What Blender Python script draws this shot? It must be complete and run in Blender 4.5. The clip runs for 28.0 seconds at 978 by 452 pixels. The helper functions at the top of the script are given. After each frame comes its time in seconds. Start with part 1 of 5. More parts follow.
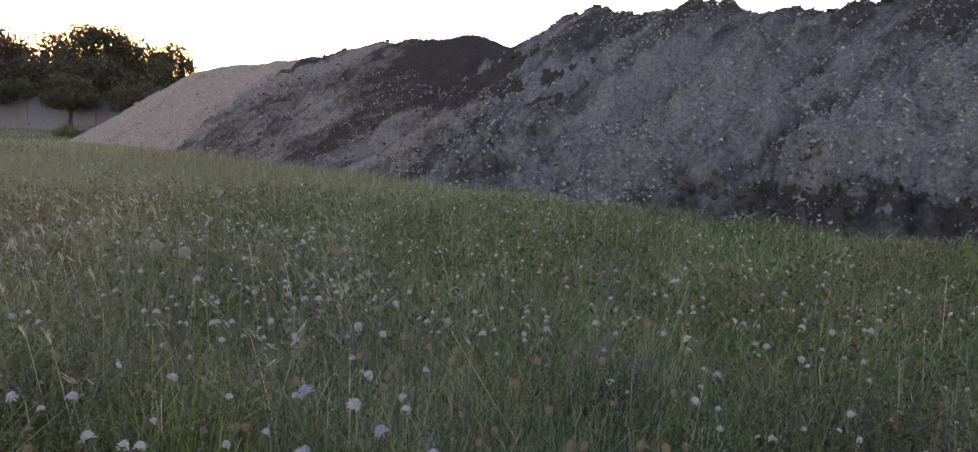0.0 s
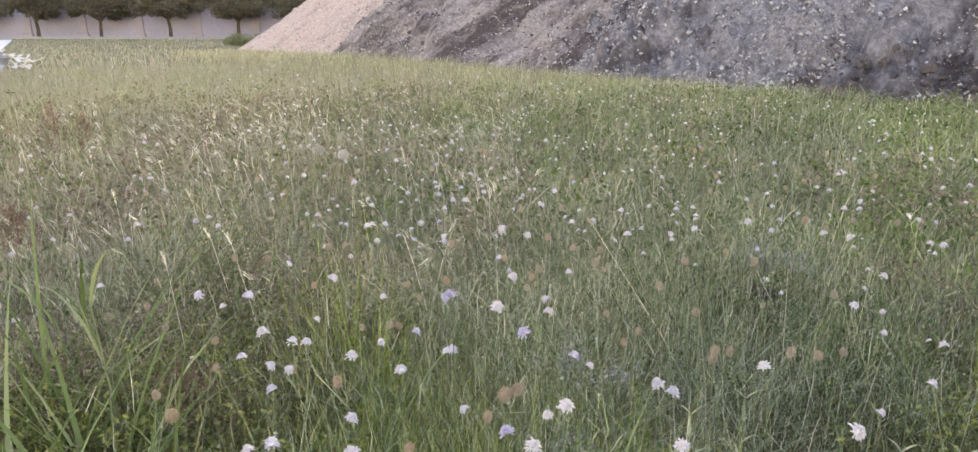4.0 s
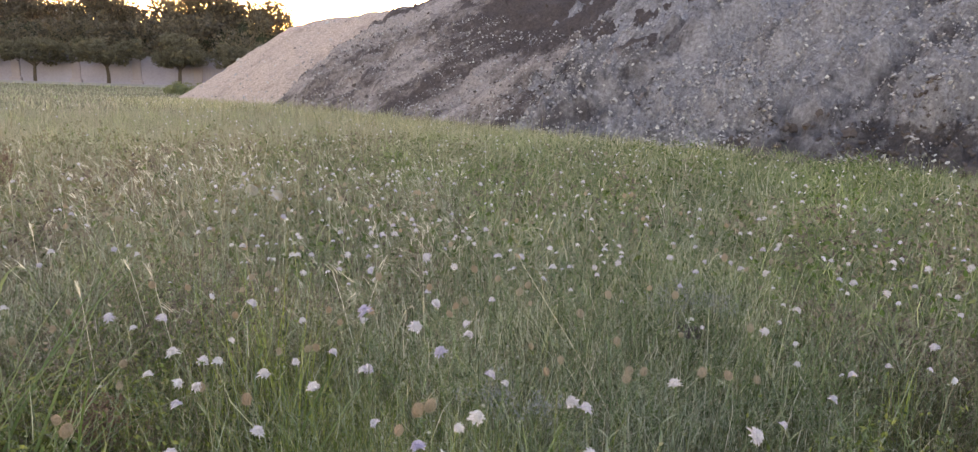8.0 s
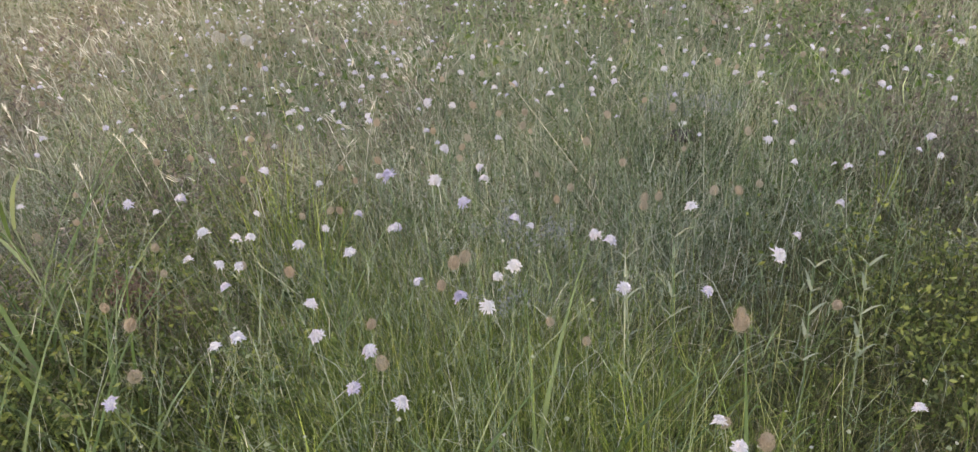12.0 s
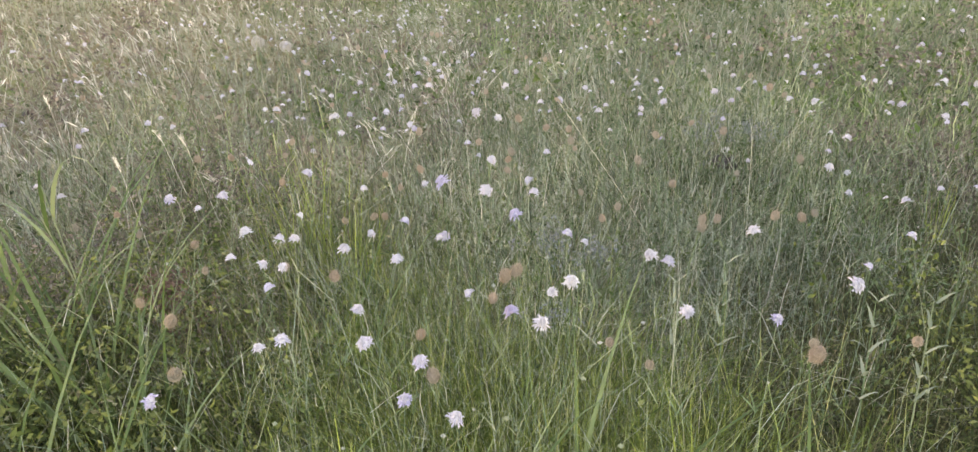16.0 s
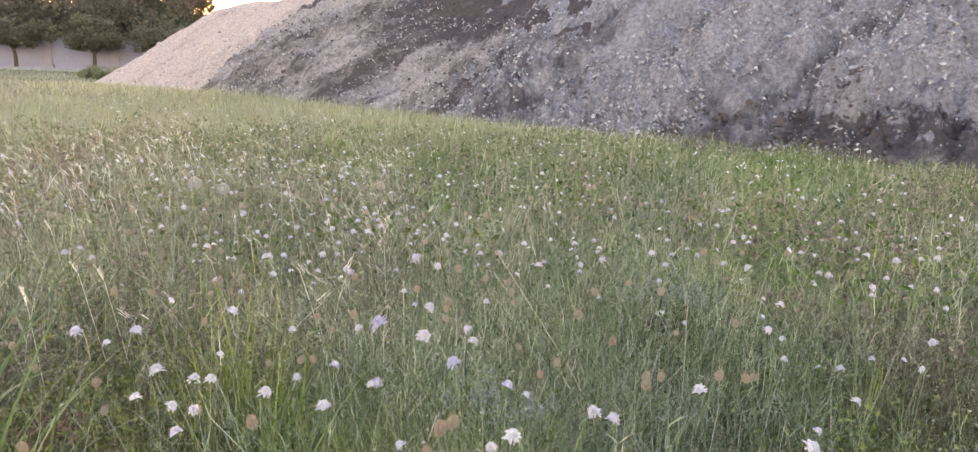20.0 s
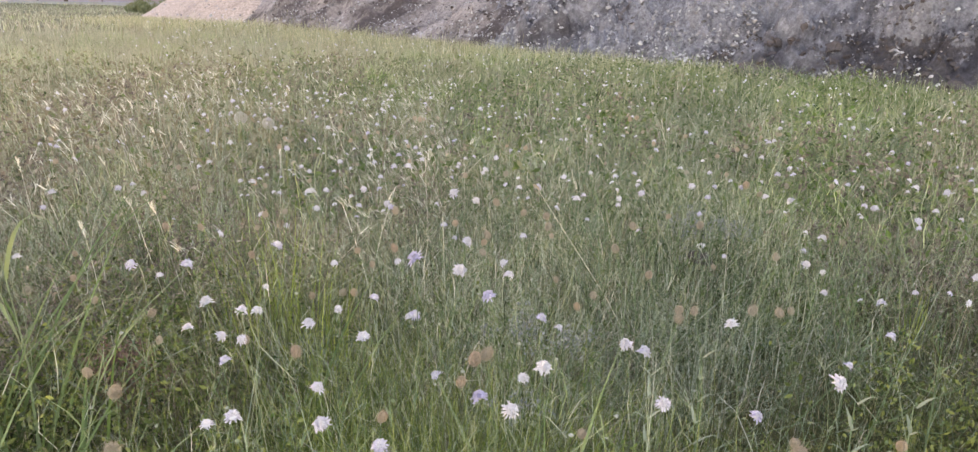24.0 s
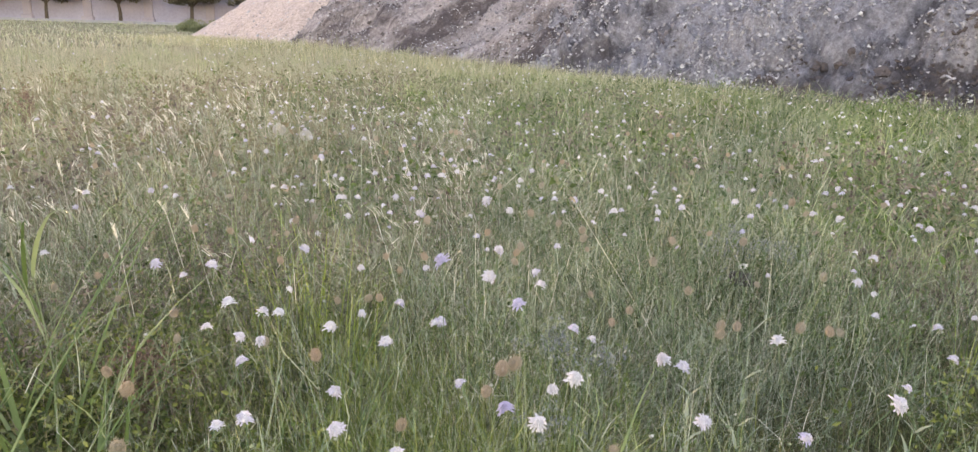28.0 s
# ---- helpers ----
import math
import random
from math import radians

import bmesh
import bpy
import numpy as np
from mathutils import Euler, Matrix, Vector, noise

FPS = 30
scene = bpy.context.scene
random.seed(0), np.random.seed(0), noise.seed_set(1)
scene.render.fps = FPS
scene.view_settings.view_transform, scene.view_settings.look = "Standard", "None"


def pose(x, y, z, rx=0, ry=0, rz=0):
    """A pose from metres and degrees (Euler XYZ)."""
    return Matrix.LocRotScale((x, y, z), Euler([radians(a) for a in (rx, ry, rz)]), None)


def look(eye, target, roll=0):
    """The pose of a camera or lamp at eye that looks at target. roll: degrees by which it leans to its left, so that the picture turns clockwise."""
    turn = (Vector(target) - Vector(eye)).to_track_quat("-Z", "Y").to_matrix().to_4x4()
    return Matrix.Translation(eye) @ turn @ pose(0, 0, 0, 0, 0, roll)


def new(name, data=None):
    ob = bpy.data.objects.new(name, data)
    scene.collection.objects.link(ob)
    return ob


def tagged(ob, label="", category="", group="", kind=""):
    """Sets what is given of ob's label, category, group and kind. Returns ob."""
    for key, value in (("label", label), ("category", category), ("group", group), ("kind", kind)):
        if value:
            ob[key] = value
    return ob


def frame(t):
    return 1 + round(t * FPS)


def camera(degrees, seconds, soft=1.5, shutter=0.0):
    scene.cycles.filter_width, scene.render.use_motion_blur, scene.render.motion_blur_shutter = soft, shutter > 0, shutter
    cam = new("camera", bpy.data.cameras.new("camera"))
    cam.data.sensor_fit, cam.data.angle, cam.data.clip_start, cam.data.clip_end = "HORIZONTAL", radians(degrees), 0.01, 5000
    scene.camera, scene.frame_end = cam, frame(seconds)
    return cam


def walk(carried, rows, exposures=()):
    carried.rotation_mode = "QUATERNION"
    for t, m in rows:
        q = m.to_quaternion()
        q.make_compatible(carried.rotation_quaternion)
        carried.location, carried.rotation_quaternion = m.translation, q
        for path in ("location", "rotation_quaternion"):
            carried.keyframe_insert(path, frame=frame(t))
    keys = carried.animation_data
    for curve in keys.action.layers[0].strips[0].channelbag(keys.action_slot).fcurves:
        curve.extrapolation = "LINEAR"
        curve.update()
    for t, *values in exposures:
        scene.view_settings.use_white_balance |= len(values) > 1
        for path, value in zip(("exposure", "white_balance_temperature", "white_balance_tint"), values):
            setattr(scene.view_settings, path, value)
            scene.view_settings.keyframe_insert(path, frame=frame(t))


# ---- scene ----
cam = camera(66, 28.0, soft=1.33)
EYES = [
    (0, (0.015, -0.020, 1.383), (0.786, 9.874, 0.151), 3.36),
    (0.5, (0.015, -0.018, 1.389), (0.146, 9.882, -0.011), 0.76),
    (1, (0.016, -0.020, 1.393), (0.004, 9.939, 0.497), 1.85),
    (1.5, (0.018, -0.014, 1.386), (0.056, 9.889, 0.002), 2.23),
    (2, (0.026, -0.015, 1.382), (0.067, 9.853, -0.244), 2.28),
    (2.5, (0.026, 0.001, 1.370), (0.344, 9.675, -1.140), 2.57),
    (2.9, (0.016, 0.003, 1.392), (0.122, 9.510, -1.707), 4.04),
    (3, (0.014, 0.004, 1.397), (-0.045, 9.410, -1.998), 4.77),
    (3.5, (0.035, -0.000, 1.410), (-1.213, 9.492, -1.481), -0.53),
    (5.5, (0.045, -0.009, 1.383), (-0.542, 9.645, -1.158), 1.56),
    (6, (0.040, -0.013, 1.376), (-0.447, 9.627, -1.238), 1.47),
    (6.5, (0.042, -0.015, 1.377), (-0.494, 9.617, -1.256), 1.89),
    (7, (0.035, -0.027, 1.372), (-0.501, 9.616, -1.224), 2.59),
    (7.5, (0.046, -0.029, 1.367), (-0.580, 9.815, -0.276), 2.40),
    (8, (0.092, -0.031, 1.341), (-0.353, 9.766, -0.612), 1.72),
    (8.5, (0.123, -0.036, 1.342), (-0.261, 9.635, -1.176), 3.24),
    (9, (0.121, -0.043, 1.346), (-0.218, 9.714, -0.820), 3.67),
    (9.4, (0.092, -0.031, 1.360), (-0.393, 9.384, -1.973), 2.03),
    (9.5, (0.090, -0.029, 1.362), (-0.538, 9.333, -2.096), 2.19),
    (10, (0.063, -0.035, 1.368), (-0.523, 9.361, -2.003), 0.47),
    (10.5, (0.040, -0.049, 1.378), (-1.150, 9.568, -1.091), -4.33),
    (11, (0.040, -0.048, 1.358), (-0.486, 9.711, -0.763), -3.55),
    (11.5, (0.025, -0.033, 1.390), (-0.535, 9.640, -1.085), -2.10),
    (11.7, (0.021, -0.030, 1.403), (-0.460, 9.466, -1.694), -2.31),
    (12, (0.017, -0.031, 1.425), (-0.175, 8.971, -2.924), -4.71),
    (12.1, (0.019, -0.038, 1.431), (-0.288, 9.156, -2.489), -5.71),
    (12.2, (0.016, -0.038, 1.439), (-0.532, 9.420, -1.761), -6.94),
    (12.3, (0.013, -0.028, 1.446), (-0.987, 9.606, -1.043), -8.13),
    (12.4, (-0.001, -0.021, 1.447), (-1.137, 9.609, -0.998), -6.90),
    (12.5, (-0.006, -0.018, 1.446), (-1.210, 9.586, -1.069), -6.76),
    (14.5, (-0.017, -0.059, 1.444), (-1.586, 9.318, -1.655), -3.40),
    (15, (-0.036, -0.066, 1.504), (0.132, 9.301, -1.996), -3.79),
    (15.5, (-0.055, -0.032, 1.419), (-0.125, 9.253, -2.292), -2.58),
    (16, (-0.051, 0.010, 1.392), (-0.469, 9.125, -2.701), -2.25),
    (16.5, (-0.052, -0.003, 1.405), (-0.589, 9.424, -1.888), -2.66),
    (17, (-0.036, 0.022, 1.385), (-0.205, 9.587, -1.526), -2.52),
    (17.5, (-0.029, 0.052, 1.366), (-0.005, 9.372, -2.258), -1.86),
    (17.7, (-0.030, 0.042, 1.367), (-0.587, 9.536, -1.723), -2.67),
    (17.8, (-0.030, 0.039, 1.368), (-0.676, 9.645, -1.335), -1.63),
    (18, (-0.031, 0.039, 1.367), (-0.381, 9.778, -0.875), -0.73),
    (18.5, (-0.040, 0.050, 1.375), (-0.184, 9.756, -1.028), -0.21),
    (19, (-0.051, 0.052, 1.360), (0.122, 9.712, -1.222), 0.55),
    (19.5, (-0.057, 0.054, 1.359), (0.185, 9.685, -1.322), 1.23),
    (20, (-0.070, 0.053, 1.347), (0.412, 9.822, -0.734), 2.31),
    (20.5, (-0.083, 0.049, 1.344), (0.362, 9.894, -0.352), 1.06),
    (22.5, (-0.064, 0.052, 1.341), (0.202, 9.808, -0.838), 0.91),
    (23, (-0.057, 0.047, 1.356), (-0.285, 9.504, -1.883), 0.57),
    (23.5, (-0.053, 0.043, 1.364), (-0.215, 9.579, -1.641), 0.73),
    (24, (-0.050, 0.039, 1.362), (-0.142, 9.582, -1.625), 1.25),
    (24.5, (-0.050, 0.038, 1.354), (-0.154, 9.538, -1.770), 1.89),
    (25, (-0.057, 0.033, 1.335), (-0.427, 9.499, -1.869), 1.61),
    (25.5, (-0.051, 0.034, 1.348), (-0.269, 9.550, -1.719), 2.80),
    (26, (-0.046, 0.032, 1.350), (-0.459, 9.467, -1.938), 3.04),
    (26.5, (-0.037, 0.034, 1.344), (-0.630, 9.708, -1.120), 1.97),
    (27, (-0.025, 0.031, 1.325), (-0.452, 9.658, -1.348), 2.24),
    (27.5, (-0.029, 0.054, 1.326), (-0.487, 9.461, -2.033), 2.45),
    (28, (-0.040, 0.090, 1.312), (-0.631, 9.696, -1.405), 1.76),
]
BALANCE = [(0, 7500, 34), (2.2, 7900, 34), (3, 8600, 37), (28, 8600, 37)]
STOPS = [(0, 2.28), (1, 3.07), (2, 3.04), (3, 3.63), (3.5, 3.85), (5.5, 3.9), (7, 3.95), (7.5, 3.9), (8, 3.45), (9, 3.83), (10, 4.02), (11, 3.8), (12, 3.85), (12.5, 4.07), (14.5, 3.2), (15, 3.56), (16, 4.07), (17, 4.08), (18, 4.06), (19, 3.88), (20, 3.94), (20.5, 4.03), (22.5, 3.5), (23, 3.6), (24, 3.95), (25, 3.97), (26, 3.98), (27, 3.96), (28, 4.0)]
walk(cam, [(t, look(eye, aim, roll)) for t, eye, aim, roll in EYES], [(t, stops, *[float(np.interp(t, [b[0] for b in BALANCE], [b[k] for b in BALANCE])) for k in (1, 2)]) for t, stops in STOPS])

# ---- light: a sun about to set behind the end of the heaps, and the evening sky ----
SUN_AZ, SUN_EL = radians(-17.4), radians(3.7)
world = bpy.data.worlds.new("evening_sky")
scene.world = world
world.use_nodes = True
wn, wl = world.node_tree.nodes, world.node_tree.links
sky = wn.new("ShaderNodeTexSky")
sky.sky_type, sky.sun_disc = "NISHITA", False
sky.sun_elevation, sky.sun_rotation = SUN_EL, SUN_AZ
sky.air_density, sky.dust_density, sky.ozone_density = 0.8, 0.4, 1.0
wl.new(sky.outputs[0], wn["Background"].inputs[0])
wn["Background"].inputs[1].default_value = 0.15
sun_data = bpy.data.lights.new("sun", "SUN")
sun_data.energy, sun_data.angle, sun_data.color = 1.5, radians(0.5), (1.0, 0.78, 0.56)
sun = new("sun", sun_data)
sun.matrix_world = look((math.sin(SUN_AZ) * 60, math.cos(SUN_AZ) * 60, math.tan(SUN_EL) * 60), (0, 0, 0))

RNG = np.random.default_rng(7)


# ---- materials ----
def material(name, rough=0.9, spec=0.2):
    m = bpy.data.materials.new(name)
    m.use_nodes = True
    b = m.node_tree.nodes["Principled BSDF"]
    b.inputs["Roughness"].default_value = rough
    b.inputs["Specular IOR Level"].default_value = spec
    return m, m.node_tree.nodes, m.node_tree.links, b


def ramp(nodes, links, source, stops):
    r = nodes.new("ShaderNodeValToRGB")
    els = r.color_ramp.elements
    while len(els) < len(stops):
        els.new(0.5)
    for e, (p, c) in zip(els, stops):
        e.position, e.color = p, (*c, 1)
    links.new(source, r.inputs[0])
    return r.outputs[0]


def noise_node(nodes, links, coord, scale, detail=4.0, rough=0.6):
    n = nodes.new("ShaderNodeTexNoise")
    n.inputs["Scale"].default_value, n.inputs["Detail"].default_value, n.inputs["Roughness"].default_value = scale, detail, rough
    links.new(coord, n.inputs["Vector"])
    return n.outputs["Fac"]


def mixed(nodes, links, fac, a, b, kind="MIX"):
    m = nodes.new("ShaderNodeMix")
    m.data_type, m.blend_type = "RGBA", kind
    for socket, v in ((m.inputs[0], fac), (m.inputs[6], a), (m.inputs[7], b)):
        if isinstance(v, bpy.types.NodeSocket):
            links.new(v, socket)
        else:
            socket.default_value = v if isinstance(v, (int, float)) else (*v, 1)
    return m.outputs[2]


def maths(nodes, links, op, a, b=0.0, clamp=False):
    m = nodes.new("ShaderNodeMath")
    m.operation, m.use_clamp = op, clamp
    for socket, v in zip(m.inputs, (a, b)):
        if isinstance(v, bpy.types.NodeSocket):
            links.new(v, socket)
        else:
            socket.default_value = v
    return m.outputs[0]


def bumped(nodes, links, b, height, strength, distance):
    n = nodes.new("ShaderNodeBump")
    n.inputs["Strength"].default_value, n.inputs["Distance"].default_value = strength, distance
    links.new(height, n.inputs["Height"])
    links.new(n.outputs[0], b.inputs["Normal"])


def leafy(name, stops, through_light=0.4, dry=None, rough=0.6, by_object=False):
    """Thin plant tissue: colour by piece, dried in patches of the meadow, partly translucent."""
    m, nodes, links, b = material(name, rough, 0.25)
    if by_object:
        pick = nodes.new("ShaderNodeObjectInfo").outputs["Random"]
    else:
        pick = nodes.new("ShaderNodeNewGeometry").outputs["Random Per Island"]
    colour = ramp(nodes, links, pick, stops)
    if dry:
        g = nodes.new("ShaderNodeNewGeometry").outputs["Position"]
        split = nodes.new("ShaderNodeSeparateXYZ")
        links.new(g, split.inputs[0])
        patch = noise_node(nodes, links, g, 0.55, 3.0)
        west = maths(nodes, links, "MULTIPLY_ADD", maths(nodes, links, "MAXIMUM", split.outputs[0], -3.0), -0.10)
        west.node.inputs[2].default_value = -0.48
        fac = maths(nodes, links, "ADD", patch, west)
        fac = maths(nodes, links, "MULTIPLY", fac, 2.6, True)
        hue = nodes.new("ShaderNodeMath")
        hue.operation = "FRACT"
        links.new(maths(nodes, links, "MULTIPLY", pick, 13.7), hue.inputs[0])
        fac = maths(nodes, links, "MULTIPLY", fac, hue.outputs[0], True)
        fresh = maths(nodes, links, "MULTIPLY", maths(nodes, links, "SUBTRACT", noise_node(nodes, links, g, 0.9, 3.0), 0.5), 4.0, True)
        colour = mixed(nodes, links, maths(nodes, links, "MULTIPLY", fresh, 0.75), colour, mixed(nodes, links, 1.0, colour, (1.05, 1.5, 0.55), "MULTIPLY"))
        colour = mixed(nodes, links, fac, colour, dry)
    links.new(colour, b.inputs["Base Color"])
    t = nodes.new("ShaderNodeBsdfTranslucent")
    links.new(colour, t.inputs["Color"])
    mix = nodes.new("ShaderNodeMixShader")
    mix.inputs[0].default_value = through_light
    links.new(b.outputs[0], mix.inputs[1])
    links.new(t.outputs[0], mix.inputs[2])
    links.new(mix.outputs[0], nodes["Material Output"].inputs["Surface"])
    return m


GRASS = leafy("meadow_grass", [(0.0, (0.025, 0.04, 0.014)), (0.2, (0.07, 0.11, 0.038)), (0.4, (0.115, 0.165, 0.072)), (0.55, (0.18, 0.215, 0.125)), (0.66, (0.19, 0.15, 0.088)), (0.82, (0.31, 0.265, 0.165)), (0.93, (0.43, 0.39, 0.27)), (1.0, (0.78, 0.71, 0.56))], 0.3, (0.31, 0.235, 0.16))
GREEN = leafy("short_green_grass", [(0.0, (0.085, 0.115, 0.04)), (0.5, (0.155, 0.205, 0.07)), (1.0, (0.27, 0.30, 0.135))], 0.45)
# greyed, narrow ramp: the evening haze over the meadow is in the colour
HAZED_GRASS = leafy("hazed_grass", [(0.0, (0.09, 0.115, 0.06)), (0.3, (0.17, 0.205, 0.115)), (0.6, (0.265, 0.285, 0.185)), (0.85, (0.37, 0.365, 0.26)), (1.0, (0.60, 0.55, 0.45))], 0.5, (0.39, 0.335, 0.25))
# pale golden ramp that holds the low sun's glow from behind
RIM_GRASS = leafy("backlit_rim_grass", [(0.0, (0.10, 0.11, 0.045)), (0.4, (0.30, 0.29, 0.155)), (0.75, (0.48, 0.445, 0.27)), (1.0, (0.74, 0.69, 0.52))], 0.5)
FRESH = leafy("fresh_fine_grass", [(0.0, (0.055, 0.085, 0.016)), (0.4, (0.135, 0.19, 0.04)), (0.8, (0.24, 0.29, 0.075)), (1.0, (0.44, 0.44, 0.20))], 0.5)
OLIVE = leafy("olive_grass", [(0.0, (0.032, 0.037, 0.015)), (0.4, (0.08, 0.09, 0.036)), (0.8, (0.15, 0.142, 0.066)), (1.0, (0.34, 0.285, 0.17))], 0.4)
GREYGREEN = leafy("grey_green_stems", [(0.0, (0.045, 0.078, 0.032)), (0.4, (0.11, 0.165, 0.075)), (0.8, (0.205, 0.27, 0.145)), (1.0, (0.39, 0.44, 0.31))], 0.4)
DRY = leafy("dry_brown_grass", [(0.0, (0.085, 0.065, 0.05)), (0.4, (0.19, 0.148, 0.115)), (0.8, (0.40, 0.325, 0.25)), (1.0, (0.66, 0.56, 0.45))], 0.45)
CLOCK = leafy("silky_seed_down", [(0.0, (0.50, 0.475, 0.42)), (1.0, (0.62, 0.60, 0.55))], 0.5)
FUZZ = leafy("grey_fuzz", [(0.0, (0.15, 0.165, 0.155)), (1.0, (0.29, 0.30, 0.29))], 0.35)
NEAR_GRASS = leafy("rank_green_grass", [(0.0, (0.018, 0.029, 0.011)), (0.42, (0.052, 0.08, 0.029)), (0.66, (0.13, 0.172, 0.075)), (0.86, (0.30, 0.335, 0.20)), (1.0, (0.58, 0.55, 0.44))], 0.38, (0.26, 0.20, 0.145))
STEM = leafy("flower_stem", [(0.0, (0.10, 0.16, 0.075)), (0.5, (0.18, 0.24, 0.13)), (1.0, (0.30, 0.32, 0.21))], 0.25, by_object=True)
STEMS = leafy("thin_stems", [(0.0, (0.13, 0.18, 0.11)), (0.5, (0.29, 0.345, 0.24)), (0.85, (0.43, 0.445, 0.34)), (1.0, (0.60, 0.55, 0.45))], 0.35)
PETAL = leafy("pale_petals", [(0.0, (0.63, 0.605, 0.63)), (0.6, (0.57, 0.54, 0.61)), (1.0, (0.49, 0.45, 0.595))], 0.35, by_object=True)
PETALS = leafy("far_petals", [(0.0, (0.66, 0.635, 0.645)), (0.7, (0.58, 0.555, 0.61)), (1.0, (0.50, 0.465, 0.60))], 0.35)
VIOLET = leafy("violet_petals", [(0.0, (0.46, 0.425, 0.58)), (1.0, (0.54, 0.51, 0.64))], 0.35, by_object=True)
CENTRE = leafy("flower_centre", [(0.0, (0.56, 0.54, 0.57)), (1.0, (0.66, 0.64, 0.66))], 0.2, by_object=True)
CALYX = leafy("calyx", [(0.0, (0.10, 0.15, 0.06)), (1.0, (0.18, 0.20, 0.10))], 0.2, by_object=True)
PAPER = leafy("papery_seed", [(0.0, (0.46, 0.345, 0.25)), (0.5, (0.43, 0.35, 0.27)), (1.0, (0.38, 0.335, 0.26))], 0.5, by_object=True)
PAPERS = leafy("far_papery_seed", [(0.0, (0.41, 0.32, 0.23)), (1.0, (0.44, 0.39, 0.30))], 0.5)
# straw raised in colour to give the plumes their sunlit highlights
STRAW = leafy("sun_brightened_straw", [(0.0, (0.64, 0.58, 0.46)), (1.0, (0.86, 0.82, 0.71))], 0.55)
REED = leafy("broad_green_blade", [(0.0, (0.05, 0.09, 0.025)), (0.6, (0.12, 0.175, 0.06)), (1.0, (0.25, 0.30, 0.15))], 0.4, rough=0.5, by_object=True)
WEED = leafy("grey_green_leaf", [(0.0, (0.19, 0.225, 0.15)), (1.0, (0.30, 0.33, 0.24))], 0.35, by_object=True)
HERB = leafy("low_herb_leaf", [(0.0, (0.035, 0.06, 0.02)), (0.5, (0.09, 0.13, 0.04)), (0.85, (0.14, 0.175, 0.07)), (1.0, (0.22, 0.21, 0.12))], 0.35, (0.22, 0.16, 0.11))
# both tree foliages are browned and lifted to hold the sun's glare
TREE_LEAF = leafy("glare_browned_tree_leaf", [(0.0, (0.065, 0.055, 0.038)), (0.6, (0.105, 0.088, 0.06)), (1.0, (0.15, 0.12, 0.085))], 0.3)
ORCHARD_LEAF = leafy("glare_browned_orchard_leaf", [(0.0, (0.075, 0.07, 0.045)), (1.0, (0.14, 0.125, 0.085))], 0.3)
BUSH_LEAF = leafy("bush_leaf", [(0.0, (0.12, 0.14, 0.07)), (1.0, (0.21, 0.225, 0.12))], 0.35)
MAT_HERB = leafy("dead_herb", [(0.0, (0.09, 0.068, 0.055)), (0.5, (0.18, 0.14, 0.11)), (0.85, (0.28, 0.225, 0.17)), (1.0, (0.42, 0.36, 0.28))], 0.35)
BUD = leafy("green_bud", [(0.0, (0.14, 0.18, 0.09)), (0.5, (0.26, 0.29, 0.18)), (1.0, (0.42, 0.41, 0.36))], 0.3)
# bottom grass, its colour darkened to carry the shade between the stems
SHADE_LEAF = leafy("shade_dark_leaf", [(0.0, (0.02, 0.038, 0.012)), (0.5, (0.06, 0.082, 0.026)), (1.0, (0.16, 0.165, 0.06))], 0.3)
LUSH_LEAF = leafy("lush_yellow_green_leaf", [(0.0, (0.026, 0.041, 0.01)), (0.5, (0.09, 0.12, 0.03)), (1.0, (0.25, 0.27, 0.08))], 0.4)
LIME = leafy("lime_blade", [(0.0, (0.20, 0.27, 0.05)), (1.0, (0.34, 0.40, 0.10))], 0.5, by_object=True)
DOCK = leafy("dry_dock", [(0.0, (0.10, 0.06, 0.045)), (0.6, (0.175, 0.105, 0.075)), (1.0, (0.27, 0.18, 0.125))], 0.25)


def rough_matter(name, stops, scale, fine, bump, rough=0.95, local=True):
    m, nodes, links, b = material(name, rough, 0.15)
    coord = nodes.new("ShaderNodeTexCoord").outputs["Object"] if local else nodes.new("ShaderNodeNewGeometry").outputs["Position"]
    a = noise_node(nodes, links, coord, scale, 6.0)
    c = noise_node(nodes, links, coord, fine, 5.0, 0.7)
    both = maths(nodes, links, "MULTIPLY_ADD", a, 0.6)
    links.new(maths(nodes, links, "MULTIPLY", c, 0.4), both.node.inputs[2])
    links.new(ramp(nodes, links, both, stops), b.inputs["Base Color"])
    bumped(nodes, links, b, c, 0.7, bump)
    return m


GROUND = rough_matter("dry_soil_and_thatch", [(0.3, (0.06, 0.055, 0.035)), (0.5, (0.11, 0.105, 0.06)), (0.7, (0.17, 0.15, 0.09))], 1.2, 14.0, 0.03, local=False)
BARK = rough_matter("bark", [(0.3, (0.04, 0.03, 0.025)), (0.7, (0.11, 0.09, 0.07))], 4.0, 25.0, 0.02)
PLASTER = rough_matter("grey_plaster", [(0.3, (0.22, 0.205, 0.265)), (0.55, (0.285, 0.27, 0.34)), (0.75, (0.34, 0.32, 0.40))], 0.5, 8.0, 0.004)
PIER = rough_matter("brownish_pier", [(0.3, (0.25, 0.22, 0.26)), (0.7, (0.33, 0.295, 0.33))], 1.0, 9.0, 0.006)
